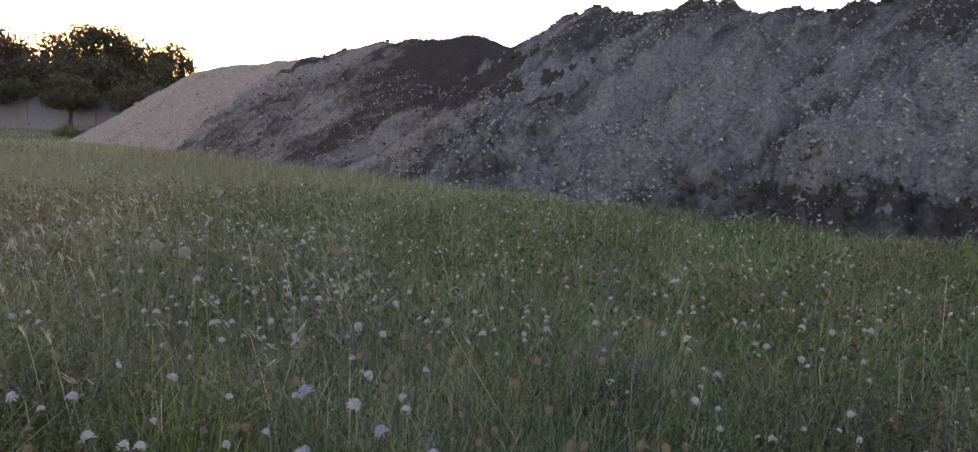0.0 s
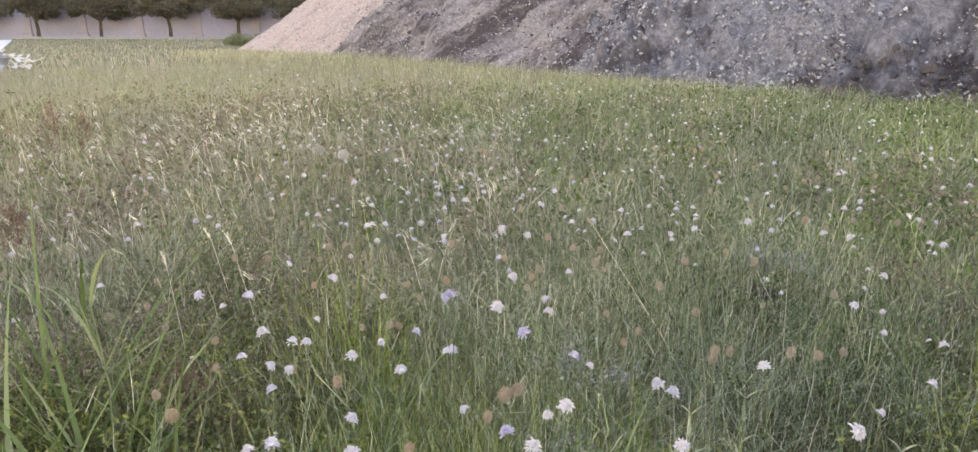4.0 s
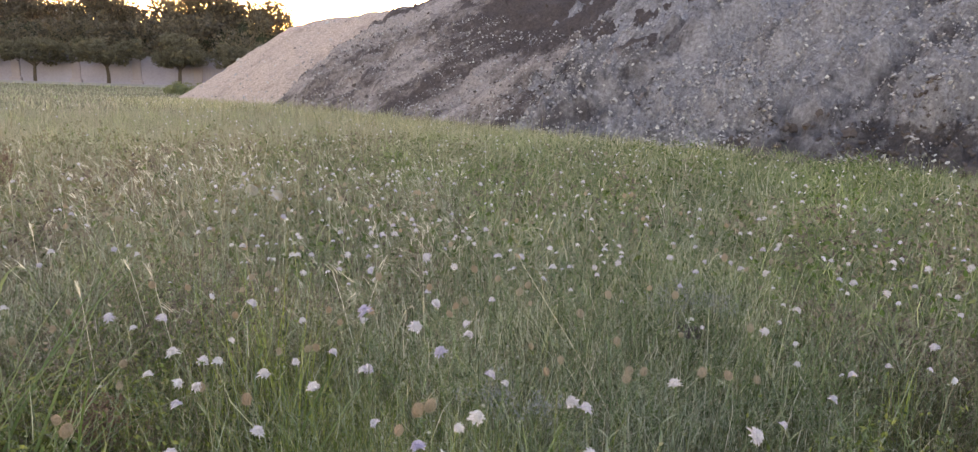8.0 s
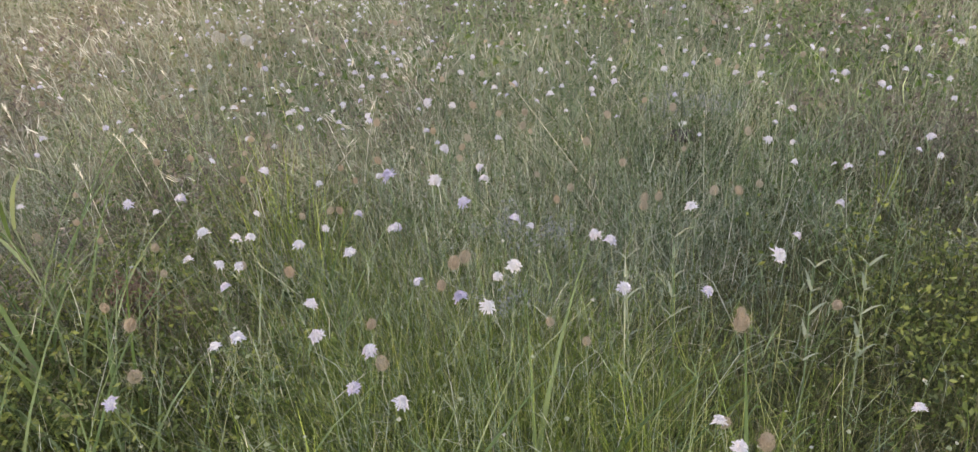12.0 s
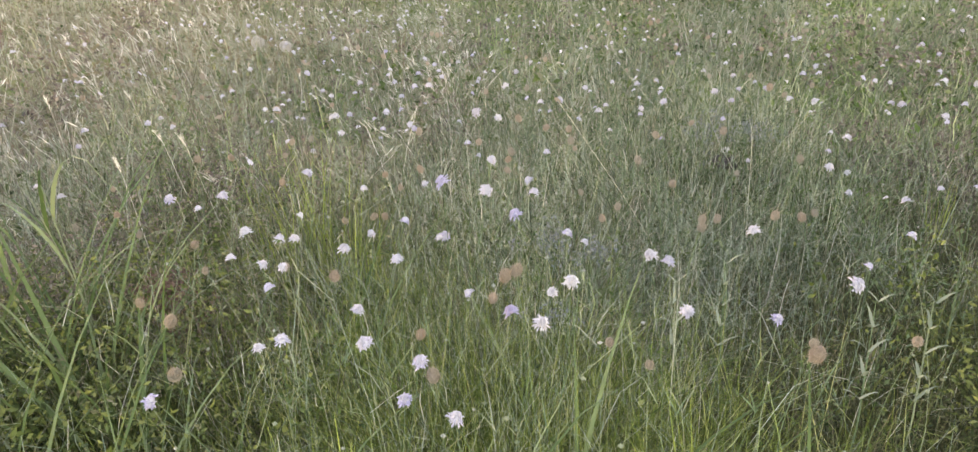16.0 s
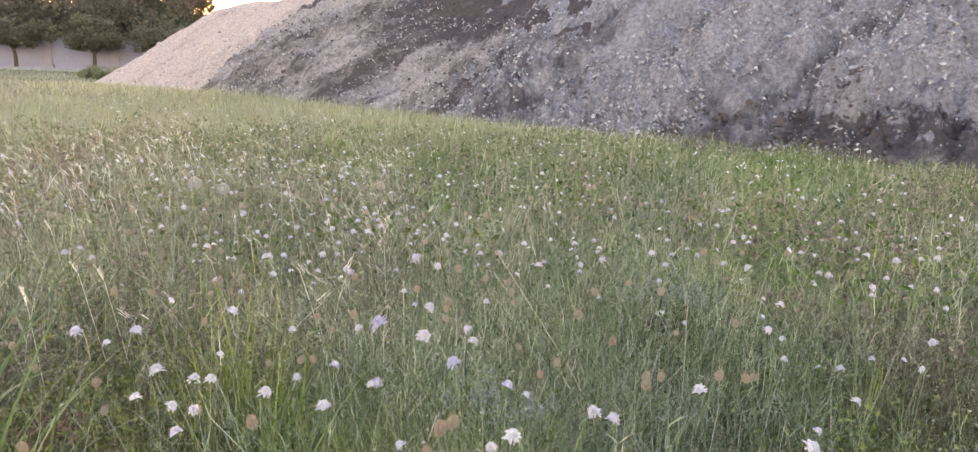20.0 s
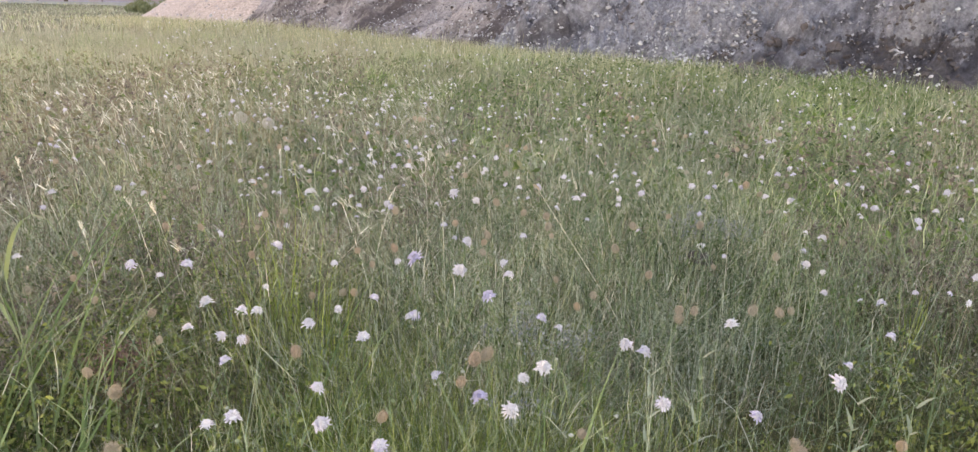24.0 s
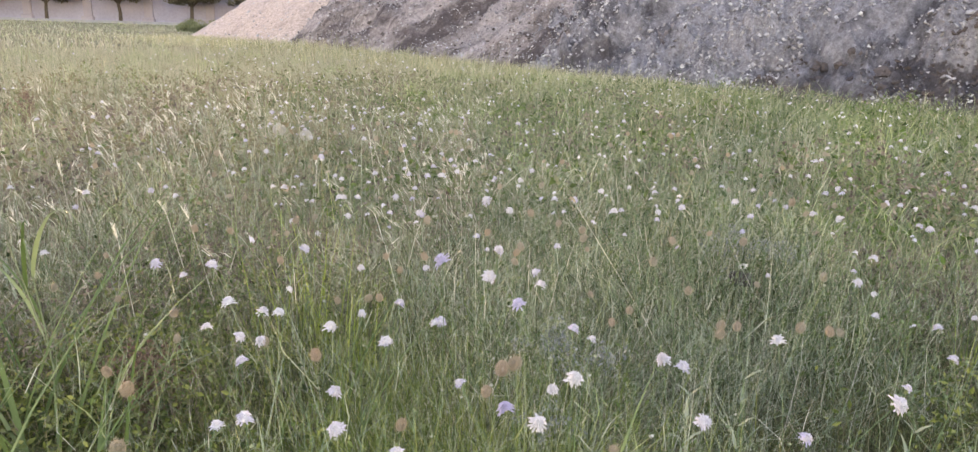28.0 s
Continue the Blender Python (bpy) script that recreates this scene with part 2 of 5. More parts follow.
CONCRETE = rough_matter("pale_concrete", [(0.3, (0.40, 0.39, 0.39)), (0.7, (0.56, 0.55, 0.54))], 0.8, 12.0, 0.006)
KERB = rough_matter("kerb_stone", [(0.3, (0.20, 0.20, 0.21)), (0.7, (0.30, 0.30, 0.31))], 2.0, 20.0, 0.004)
ROOF = rough_matter("grey_roof", [(0.3, (0.28, 0.30, 0.30)), (0.7, (0.38, 0.40, 0.40))], 1.0, 6.0, 0.01)
CLOD = rough_matter("dark_clod", [(0.3, (0.05, 0.04, 0.038)), (0.7, (0.13, 0.105, 0.10))], 5.0, 30.0, 0.02)
# near-black tone for the blobs that fill the thicket with shade
THICKET_SHADE = rough_matter("thicket_shade", [(0.3, (0.02, 0.025, 0.015)), (0.7, (0.05, 0.055, 0.03))], 0.6, 5.0, 0.05)


def stone_material(name, stops, by_object):
    m, nodes, links, b = material(name, 0.85, 0.3)
    pick = nodes.new("ShaderNodeObjectInfo").outputs["Random"] if by_object else nodes.new("ShaderNodeNewGeometry").outputs["Random Per Island"]
    coord = nodes.new("ShaderNodeNewGeometry").outputs["Position"]
    c = noise_node(nodes, links, coord, 30.0, 4.0)
    colour = mixed(nodes, links, maths(nodes, links, "MULTIPLY", c, 0.35), ramp(nodes, links, pick, stops), (0.16, 0.14, 0.13))
    links.new(colour, b.inputs["Base Color"])
    bumped(nodes, links, b, c, 0.5, 0.01)
    return m


STONE_STOPS = [(0.0, (0.10, 0.09, 0.094)), (0.3, (0.22, 0.205, 0.215)), (0.6, (0.345, 0.33, 0.34)), (0.88, (0.43, 0.415, 0.42)), (1.0, (0.56, 0.545, 0.53))]
STONE = stone_material("limestone_lump", STONE_STOPS, True)
PEBBLE = stone_material("mixed_pebbles", STONE_STOPS, False)


def heap_material(name, gravel, earth, level, along, crest_dark, foot_dark, side=0.0, side_from=0.0, side_bottom=-1.0, side_top=9.0):
    """Tipped spoil: gravel and dark topsoil in tongues that run down the slope, coarse grit, clods. Tongue contrast is
    deepened to stand in for shading of the relief.
    """
    m, nodes, links, b = material(name, 0.95, 0.12)
    coord = nodes.new("ShaderNodeTexCoord").outputs["Object"]
    mp = nodes.new("ShaderNodeMapping")
    mp.vector_type = "TEXTURE"
    mp.inputs["Scale"].default_value = (1.0, 3.6, 3.6)
    mp.inputs["Rotation"].default_value = (0, 0, radians(along))
    links.new(coord, mp.inputs["Vector"])
    tongue = noise_node(nodes, links, mp.outputs[0], 0.8, 8.0, 0.68)
    patch = noise_node(nodes, links, coord, 1.9, 8.0, 0.72)
    grit = noise_node(nodes, links, coord, 11.0, 8.0, 0.8)
    split = nodes.new("ShaderNodeSeparateXYZ")
    links.new(coord, split.inputs[0])
    f = maths(nodes, links, "MULTIPLY_ADD", tongue, 0.72)
    links.new(maths(nodes, links, "MULTIPLY", patch, 0.28), f.node.inputs[2])
    top = maths(nodes, links, "MULTIPLY", maths(nodes, links, "SUBTRACT", split.outputs[2], 3.6), crest_dark)
    top = maths(nodes, links, "MAXIMUM", top, 0.0)
    foot = maths(nodes, links, "MULTIPLY", maths(nodes, links, "SUBTRACT", 1.0, split.outputs[2]), foot_dark)
    foot = maths(nodes, links, "MAXIMUM", foot, 0.0)
    f = maths(nodes, links, "ADD", f, maths(nodes, links, "ADD", top, foot))
    if side:
        reach = maths(nodes, links, "MULTIPLY", maths(nodes, links, "SUBTRACT", split.outputs[0], side_from), 0.25, True)
        brow = maths(nodes, links, "MULTIPLY_ADD", patch, 2.4)
        brow.node.inputs[2].default_value = side_top - 1.2
        low = maths(nodes, links, "MULTIPLY", maths(nodes, links, "SUBTRACT", brow, split.outputs[2]), 5.0, True)
        high = maths(nodes, links, "MULTIPLY", maths(nodes, links, "SUBTRACT", split.outputs[2], side_bottom), 1.2, True)
        low = maths(nodes, links, "MULTIPLY", low, high)
        f = maths(nodes, links, "ADD", f, maths(nodes, links, "MULTIPLY", maths(nodes, links, "MULTIPLY", reach, low), side))
    f = maths(nodes, links, "MULTIPLY", maths(nodes, links, "SUBTRACT", f, level), 8.0, True)
    pale = ramp(nodes, links, grit, [(0.32, tuple(c * 0.45 for c in gravel)), (0.5, gravel), (0.68, tuple(c * 1.6 for c in gravel))])
    dark = ramp(nodes, links, grit, [(0.3, tuple(c * 0.55 for c in earth)), (0.55, earth), (0.8, tuple(c * 1.6 for c in earth))])
    links.new(mixed(nodes, links, f, pale, dark), b.inputs["Base Color"])
    bumped(nodes, links, b, grit, 1.0, 0.10)
    return m


HEAP_GRAVEL = heap_material("gravelly_spoil", (0.272, 0.259, 0.278), (0.095, 0.084, 0.090), 0.485, -20, 0.085, 0.07, 0.11, -6.6, -1.0, 0.85)
HEAP_EARTH = heap_material("earthy_spoil", (0.335, 0.285, 0.275), (0.098, 0.079, 0.08), 0.455, -28, 0.05, 0.06, 0.14, -21.0, 1.7, 9.0)
HEAP_SAND = heap_material("sandy_spoil", (0.47, 0.365, 0.32), (0.32, 0.24, 0.21), 0.53, -28, 0.0, 0.05)


# ---- small builders ----
def part(name, bm, mat, parent, label=""):
    """Links a bmesh or a mesh as one object under a thing or a part."""
    if isinstance(bm, bpy.types.Mesh):
        me = bm
    else:
        me = bpy.data.meshes.new(name)
        bm.to_mesh(me)
        bm.free()
    if mat and not me.materials:
        me.materials.append(mat)
    ob = new(name, me)
    ob.parent = parent
    if label:
        ob["label"] = label
    return ob


def mesh_np(name, verts, tris, mat, smooth=False):
    """A mesh from an (N, 3) array of places and an (M, 3) array of corners."""
    me = bpy.data.meshes.new(name)
    n, m = len(verts), len(tris)
    me.vertices.add(n)
    me.vertices.foreach_set("co", np.ascontiguousarray(verts, np.float32).ravel())
    me.loops.add(3 * m)
    me.loops.foreach_set("vertex_index", np.ascontiguousarray(tris, np.int32).ravel())
    me.polygons.add(m)
    me.polygons.foreach_set("loop_start", np.arange(0, 3 * m, 3, dtype=np.int32))
    me.polygons.foreach_set("use_smooth", np.full(m, smooth))
    me.materials.append(mat)
    me.update(calc_edges=True)
    me.validate()
    return me


def thing(name, place, label, category, group="", turn=0.0, size=1.0):
    e = new(name)
    e.empty_display_size = 0.1
    e.matrix_basis = Matrix.LocRotScale(place, Euler((0, 0, turn)), (size,) * 3)
    return tagged(e, label, category, group)


def box(bm, lo, hi, bevel=0.0):
    r = bmesh.ops.create_cube(bm, size=1.0)
    c, d = [(a + b) / 2 for a, b in zip(lo, hi)], [b - a for a, b in zip(lo, hi)]
    for v in r["verts"]:
        v.co = Vector([v.co[i] * d[i] + c[i] for i in range(3)])
    if bevel:
        bmesh.ops.bevel(bm, geom=list({e for v in r["verts"] for e in v.link_edges}), offset=bevel, segments=1, affect="EDGES")
    return bm


def tube(points, radii, sides):
    """Places and corners of a tapered tube along points."""
    pts = np.array(points, float)
    way = np.gradient(pts, axis=0)
    way /= np.linalg.norm(way, axis=1, keepdims=True) + 1e-9
    ref = np.array([1.0, 0.2, 0.1])
    a = np.cross(way, ref)
    a /= np.linalg.norm(a, axis=1, keepdims=True) + 1e-9
    b = np.cross(way, a)
    ang = np.arange(sides) * 2 * np.pi / sides
    ring = np.cos(ang)[None, :, None] * a[:, None] + np.sin(ang)[None, :, None] * b[:, None]
    v = (pts[:, None] + ring * np.array(radii)[:, None, None]).reshape(-1, 3)
    t = []
    for i in range(len(pts) - 1):
        for j in range(sides):
            p, q = i * sides + j, i * sides + (j + 1) % sides
            t += [(p, q, q + sides), (p, q + sides, p + sides)]
    top = (len(pts) - 1) * sides
    t += [(top, top + j, top + j + 1) for j in range(1, sides - 1)]
    return v, np.array(t)


def joined(pieces):
    """Several (places, corners) as one."""
    vs, ts, n = [], [], 0
    for v, t in pieces:
        vs.append(np.asarray(v, float))
        ts.append(np.asarray(t) + n)
        n += len(v)
    return np.concatenate(vs), np.concatenate(ts)


def strips(base, height, width, lean, bend, turn, segs=4, face=None, tipped=0.0):
    """Many curved tapering blades at once; each is an island of its own."""
    n = len(base)
    u = np.linspace(0, 1, segs + 1)
    way = np.stack([np.cos(turn), np.sin(turn), 0 * turn], -1)
    if face is None:
        face = RNG.uniform(0, 2 * np.pi, n)
    side = np.stack([np.cos(face), np.sin(face), 0 * face], -1)
    lean = np.clip(lean, -1.15, 1.15)
    run = lean[:, None] * u + np.clip(bend, -0.9, 0.9)[:, None] * u**2
    rise = u[None, :] * np.sqrt(np.clip(1 - (0.75 * run) ** 2, 0.12, 1))
    mid = base[:, None, :] + way[:, None, :] * (run * height[:, None])[..., None]
    mid[..., 2] += rise * height[:, None]
    wide = width[:, None] * np.clip(np.minimum(1.0, 1.25 * (1 - u) + tipped), 0.06, 1)[None, :] * (0.55 + 0.45 * np.minimum(1, u * 4))[None, :]
    left = mid - side[:, None, :] * wide[..., None] / 2
    right = mid + side[:, None, :] * wide[..., None] / 2
    v = np.stack([left, right], 2).reshape(n, -1, 3)
    k = 2 * (segs + 1)
    cell = []
    for i in range(segs):
        a = 2 * i
        cell += [(a, a + 1, a + 3), (a, a + 3, a + 2)]
    t = (np.arange(n)[:, None, None] * k + np.array(cell)[None]).reshape(-1, 3)
    return v.reshape(-1, 3), t


def lattice(ix, iy, seed):
    h = np.sin(ix * 127.1 + iy * 311.7 + seed * 74.7) * 43758.5453
    return h - np.floor(h)


def value_noise(x, y, seed):
    ix, iy = np.floor(x), np.floor(y)
    fx, fy = x - ix, y - iy
    fx, fy = fx * fx * (3 - 2 * fx), fy * fy * (3 - 2 * fy)
    a = lattice(ix, iy, seed) * (1 - fx) + lattice(ix + 1, iy, seed) * fx
    b = lattice(ix, iy + 1, seed) * (1 - fx) + lattice(ix + 1, iy + 1, seed) * fx
    return a * (1 - fy) + b * fy - 0.5


def fbm(x, y, seed, octaves=4, gain=0.5):
    out, amp = 0.0, 1.0
    for k in range(octaves):
        out = out + amp * value_noise(x * 2**k, y * 2**k, seed + k)
        amp *= gain
    return out


def step(a, b, x):
    t = np.clip((x - a) / (b - a), 0, 1)
    return t * t * (3 - 2 * t)


def soft_min(soft, *arrays):
    return -soft * np.log(sum(np.exp(-np.clip(a, -3, 20) / soft) for a in arrays))


# ---- the lie of the land ----
ALONG = np.array([-0.743, 0.669])
ACROSS = np.array([0.669, 0.743])
FOOT = 13.6
ROAD_A, ROAD_B = np.array([-8.6, 8.9]), np.array([-25.2, 30.9])
ROAD_WAY = (ROAD_B - ROAD_A) / np.linalg.norm(ROAD_B - ROAD_A)
ROAD_OUT = np.array([-ROAD_WAY[1], ROAD_WAY[0]])

bm = bmesh.new()
bmesh.ops.create_grid(bm, x_segments=8, y_segments=8, size=2500)
ground = part("ground", bm, GROUND, None)
tagged(ground, "dark thatchy soil under the meadow, flat to the horizon", "ground", kind="structure")


def slab(name, a, b, lo, hi, z0, z1, mat, label, category):
    """A long block from a to b, lo to hi metres to its outer side."""
    way = (b - a) / np.linalg.norm(b - a)
    out = np.array([-way[1], way[0]])
    m = bmesh.new()
    c = [m.verts.new((*(p + out * o), z)) for z in (z0, z1) for p, o in ((a, lo), (b, lo), (b, hi), (a, hi))]
    for f in ((3, 2, 1, 0), (4, 5, 6, 7), (0, 1, 5, 4), (1, 2, 6, 5), (2, 3, 7, 6), (3, 0, 4, 7)):
        m.faces.new([c[i] for i in f])
    bmesh.ops.recalc_face_normals(m, faces=m.faces)
    return tagged(part(name, m, mat, None), label, category, kind="structure")


slab("road", ROAD_A - ROAD_WAY * 5, ROAD_B + ROAD_WAY * 18, 0.0, 7.0, -0.1, 0.05, CONCRETE, "pale worn concrete track beside the meadow", "road")

# ---- the spoil heaps: places by s along their foot and n across it; local x is -s, local y is n ----
HEAP_TURN = math.atan2(-0.669, 0.743)
CREST_GRAVEL = [(-14, 3.6), (-6, 4.4), (0, 4.55), (2.1, 4.75), (3, 5.15), (3.95, 5.31), (4.1, 5.13), (4.41, 5.13), (4.69, 5.25), (4.95, 5.12), (5.27, 4.54), (5.58, 4.64), (6.04, 4.94), (6.53, 4.92), (6.74, 5.16), (7.0, 5.24), (7.52, 5.11), (8.07, 5.22), (8.69, 5.83), (9.23, 6.4), (9.45, 6.3), (9.7, 5.5), (10, 5.4), (10.48, 6.03), (10.72, 5.83), (11.1, 6.3), (11.6, 6.4), (12.3, 6.15), (12.8, 6.05), (13.56, 5.95), (13.87, 5.78), (14.07, 5.55), (17, 3.0)]
CREST_EARTH = [(8, 4.0), (14.3, 4.55), (14.94, 4.9), (15.4, 4.75), (15.9, 4.35), (16.6, 4.2), (17.6, 4.5), (18.3, 4.4), (19.5, 4.4), (20.4, 4.75), (21.2, 4.5), (22.1, 4.75), (22.7, 4.55), (23.3, 4.0), (24.2, 3.75), (25.3, 3.7), (26.7, 3.9), (27.6, 3.4), (29.5, 2.0), (33, 0.3)]
CREST_SAND = [(20, 2.7), (24, 3.75), (26.2, 3.75), (27.1, 3.95), (28.6, 3.75), (30.2, 3.65), (31.5, 3.4), (33, 2.8)]


def crest(points, s):
    return np.interp(s, [p[0] for p in points], [p[1] for p in points])


def gravel_heap(s, n):
    foot = FOOT - 0.1 + 1.7 * step(12.6, 15.5, s) + 0.5 * fbm(s * 0.35, n * 0.1, 3, 2)
    lip = 0.24 * step(6.3, 4.9, s) * step(-9, -6, s)
    face = 0.68 * (n - foot) + lip * (step(14.35, 14.75, n + 0.5 * fbm(s * 1.1, n * 0.3, 9, 3)) - 1) * step(13.8, 14.2, n)
    for hs, hn, r, deep in ((4.5, 14.75, 0.38, 0.55), (3.25, 14.95, 0.34, 0.45), (2.35, 14.85, 0.3, 0.4), (1.5, 14.85, 0.42, 0.5), (0.4, 14.8, 0.35, 0.4), (9.3, 14.7, 0.35, 0.3)):
        face = face - deep * np.exp(-((s - hs) ** 2 + 1.6 * (n - hn) ** 2) / r**2)
    back = 0.6 * (31 - n)
    h = soft_min(0.16, face, crest(CREST_GRAVEL, s), back)
    h = h + 0.46 * fbm(s * 2.9, n * 2.9, 121, 4, 0.68) * step(0.05, 0.3, h) * step(1.8, 0.9, h)
    rough = 0.75 * fbm(s * 0.75 + n * 0.27, n * 0.16, 11, 5, 0.55) + 0.42 * fbm(s * 2.3, n * 2.3, 17, 4, 0.66) * (1 - 0.55 * step(3.8, 4.8, h))
    return h + rough * np.clip(h * 1.4, 0, 1) + 0.12 * np.maximum(0, fbm(s * 1.6, n * 1.6, 23, 4)) * step(4.0, 5.0, h)


def earth_heap(s, n):
    foot = FOOT + 0.35 + 0.9 * step(23.5, 27.5, s) + 0.6 * fbm(s * 0.3, n * 0.1, 5, 2)
    gully = 0.8 * fbm(s * 0.7 + n * 0.55, n * 0.18, 31, 5, 0.55)
    h = soft_min(0.18, 0.66 * (n - foot), crest(CREST_EARTH, s), 0.6 * (31 - n))
    rough = gully + 0.30 * fbm(s * 1.9, n * 1.9, 37, 4, 0.62) * (1 - 0.5 * step(3.4, 4.3, h))
    return h + rough * np.clip(h * 1.4, 0, 1) + 0.13 * np.maximum(0, fbm(s * 1.6, n * 1.6, 41, 4)) * step(3.5, 4.2, h)


def sand_heap(s, n):
    foot = FOOT + 0.2 + 0.9 * step(26, 23.0, s) + 0.3 * fbm(s * 0.3, n * 0.1, 6, 2)
    cone = 4.3 - 0.73 * (np.hypot(np.maximum(s - 30.0, 0), np.minimum(n - 18.9, 0)))
    h = soft_min(0.2, 0.68 * (n - foot), crest(CREST_SAND, s), cone, 0.6 * (28 - n))
    rough = 0.3 * fbm(s * 0.7 + n * 0.3, n * 0.25, 51, 4) + 0.12 * fbm(s * 2.0, n * 2.0, 57, 4, 0.6)
    return h + rough * np.clip(h * 1.4, 0, 1)


def heap(name, height, s0, s1, n0, n1, pitch, mat, label):
    ss, nn = np.arange(s0, s1, pitch), np.arange(n0, n1, pitch)
    S, N = np.meshgrid(ss, nn, indexing="ij")
    H = height(S, N)
    jig = pitch * 0.5
    v = np.stack([-(S + jig * fbm(S * 5, N * 5, 71, 1)), N + jig * fbm(S * 5, N * 5, 73, 1), np.maximum(H, -0.35)], -1).reshape(-1, 3)
    i = np.arange(len(ss) * len(nn)).reshape(len(ss), len(nn))
    a, b, c, d = i[:-1, :-1], i[1:, :-1], i[1:, 1:], i[:-1, 1:]
    t = np.stack([a, d, c, a, c, b], -1).reshape(-1, 3)
    keep = v[t][:, :, 2].max(1) > -0.3
    root = thing(name, (0, 0, 0), label, "spoil heap", turn=HEAP_TURN)
    part("slope", mesh_np("slope", v, t[keep], mat, True), None, root)
    return root


gravel = heap("gravel_heap", gravel_heap, -14, 16.5, 13, 29, 0.075, HEAP_GRAVEL, "tall grey gravelly spoil heap strewn with pale stones")
earth = heap("earth_heap", earth_heap, 10, 31, 13, 28, 0.12, HEAP_EARTH, "dark brown earth heap with gullies behind the meadow")
sand = heap("sand_heap", sand_heap, 21.5, 36, 13, 28, 0.16, HEAP_SAND, "pale sandy heap that tapers off towards the trees")


def lump(seed, flat=0.7, rounds=1):
    """A worn angular stone about one metre across, resting on its middle."""
    r = np.random.default_rng(seed)
    m = bmesh.new()
    bmesh.ops.create_icosphere(m, subdivisions=rounds, radius=0.5)
    q = r.uniform(0.75, 1.2, 3) * (1, 1, flat)
    for v in m.verts:
        k = 1 if rounds == 1 else 1 + 0.75 * noise.noise(v.co * 3.4 + Vector((seed, 0, 0)))
        v.co = Vector([v.co[i] * k * q[i] * r.uniform(0.84, 1.14) for i in range(3)])
    me = bpy.data.meshes.new("stone")
    m.to_mesh(me)
    m.free()
    return me


STONE_MESHES = [lump(100 + k, 0.65) for k in range(9)]
CLOD_MESHES = [lump(200 + k, 0.8, 2) for k in range(5)]
for me in STONE_MESHES:
    me.materials.append(STONE)
for me in CLOD_MESHES:
    me.materials.append(CLOD)


def tilt_of(height, s, n):
    e = 0.15
    return Vector((float(height(s + e, n) - height(s - e, n)) / (2 * e), -float(height(s, n + e) - height(s, n - e)) / (2 * e), 1.0)).normalized()


def strew(root, height, count, s0, s1, n0, n1, lo, hi, meshes, name, rng, squash=1.0, weight=None):
    made = 0
    while made < count:
        s, n = rng.uniform(s0, s1), n0 + (n1 - n0) * rng.uniform(0, 1) ** 1.3
        z = float(height(np.float64(s), np.float64(n)))
        if z < 0.06 or (weight and rng.uniform() > weight(s, n, z)):
            continue
        size = lo + (hi - lo) * rng.uniform() ** 5
        ob = part(name, meshes[int(rng.integers(len(meshes)))], None, root)
        q = tilt_of(height, np.float64(s), np.float64(n)).to_track_quat("Z", "Y").to_matrix().to_4x4()
        ob.matrix_basis = Matrix.Translation((-s, n, z + size * 0.10)) @ q @ Matrix.Rotation(rng.uniform(0, 6.28), 4, "Z") @ Matrix.Diagonal((size, size * rng.uniform(0.6, 1.0), size * squash, 1))
        made += 1


def pebbles(root, height, count, s0, s1, n0, n1, lo, hi, rng, mat=None, name="gravel_scatter"):
    """Grit and small stones too many to count, as one piece."""
    s, n = rng.uniform(s0, s1, count), n0 + (n1 - n0) * rng.uniform(0, 1, count) ** 1.2
    keep = fbm(s * 0.5, n * 0.35, 81, 3) + 0.35 * rng.uniform(-1, 1, count) > -0.12
    s, n = s[keep], n[keep]
    z = height(s, n)
    ok = (z > 0.03) & ((z > 0.9 + 0.4 * fbm(s, n, 87, 2)) | (s > 6) | (rng.uniform(0, 1, len(s)) < 0.7) | (mat is not None))
    s, n, z = s[ok], n[ok], z[ok]
    k = len(s)
    size = lo + (hi - lo) * rng.uniform(0, 1, k) ** 3
    octa = np.array([(1, 0, 0), (-1, 0, 0), (0, 1, 0), (0, -1, 0), (0, 0, 1), (0, 0, -1)], float) * 0.5
    v = octa[None] * rng.uniform(0.6, 1.25, (k, 6, 3)) + rng.uniform(-0.12, 0.12, (k, 6, 3))
    a = rng.uniform(0, 6.28, k)
    c, d = np.cos(a)[:, None], np.sin(a)[:, None]
    v = np.stack([v[..., 0] * c - v[..., 1] * d, v[..., 0] * d + v[..., 1] * c, v[..., 2] * 0.8 + 0.1 + 0.5 * v[..., 1]], -1) * size[:, None, None]
    v += np.stack([-s, n, z], -1)[:, None]
    f = np.array([(0, 2, 4), (2, 1, 4), (1, 3, 4), (3, 0, 4), (2, 0, 5), (1, 2, 5), (3, 1, 5), (0, 3, 5)])
    t = (np.arange(k)[:, None, None] * 6 + f[None]).reshape(-1, 3)
    ob = part(name, mesh_np(name, v.reshape(-1, 3), t, mat or PEBBLE), None, root)
    return tagged(ob, kind="stuff")


# ---- wall, trees and buildings beyond the meadow ----
WALL_Y = 50.5
wall = thing("wall_north", (-34, WALL_Y, 0), "long grey plastered boundary wall with brownish piers", "wall")
wall["kind"] = "structure"
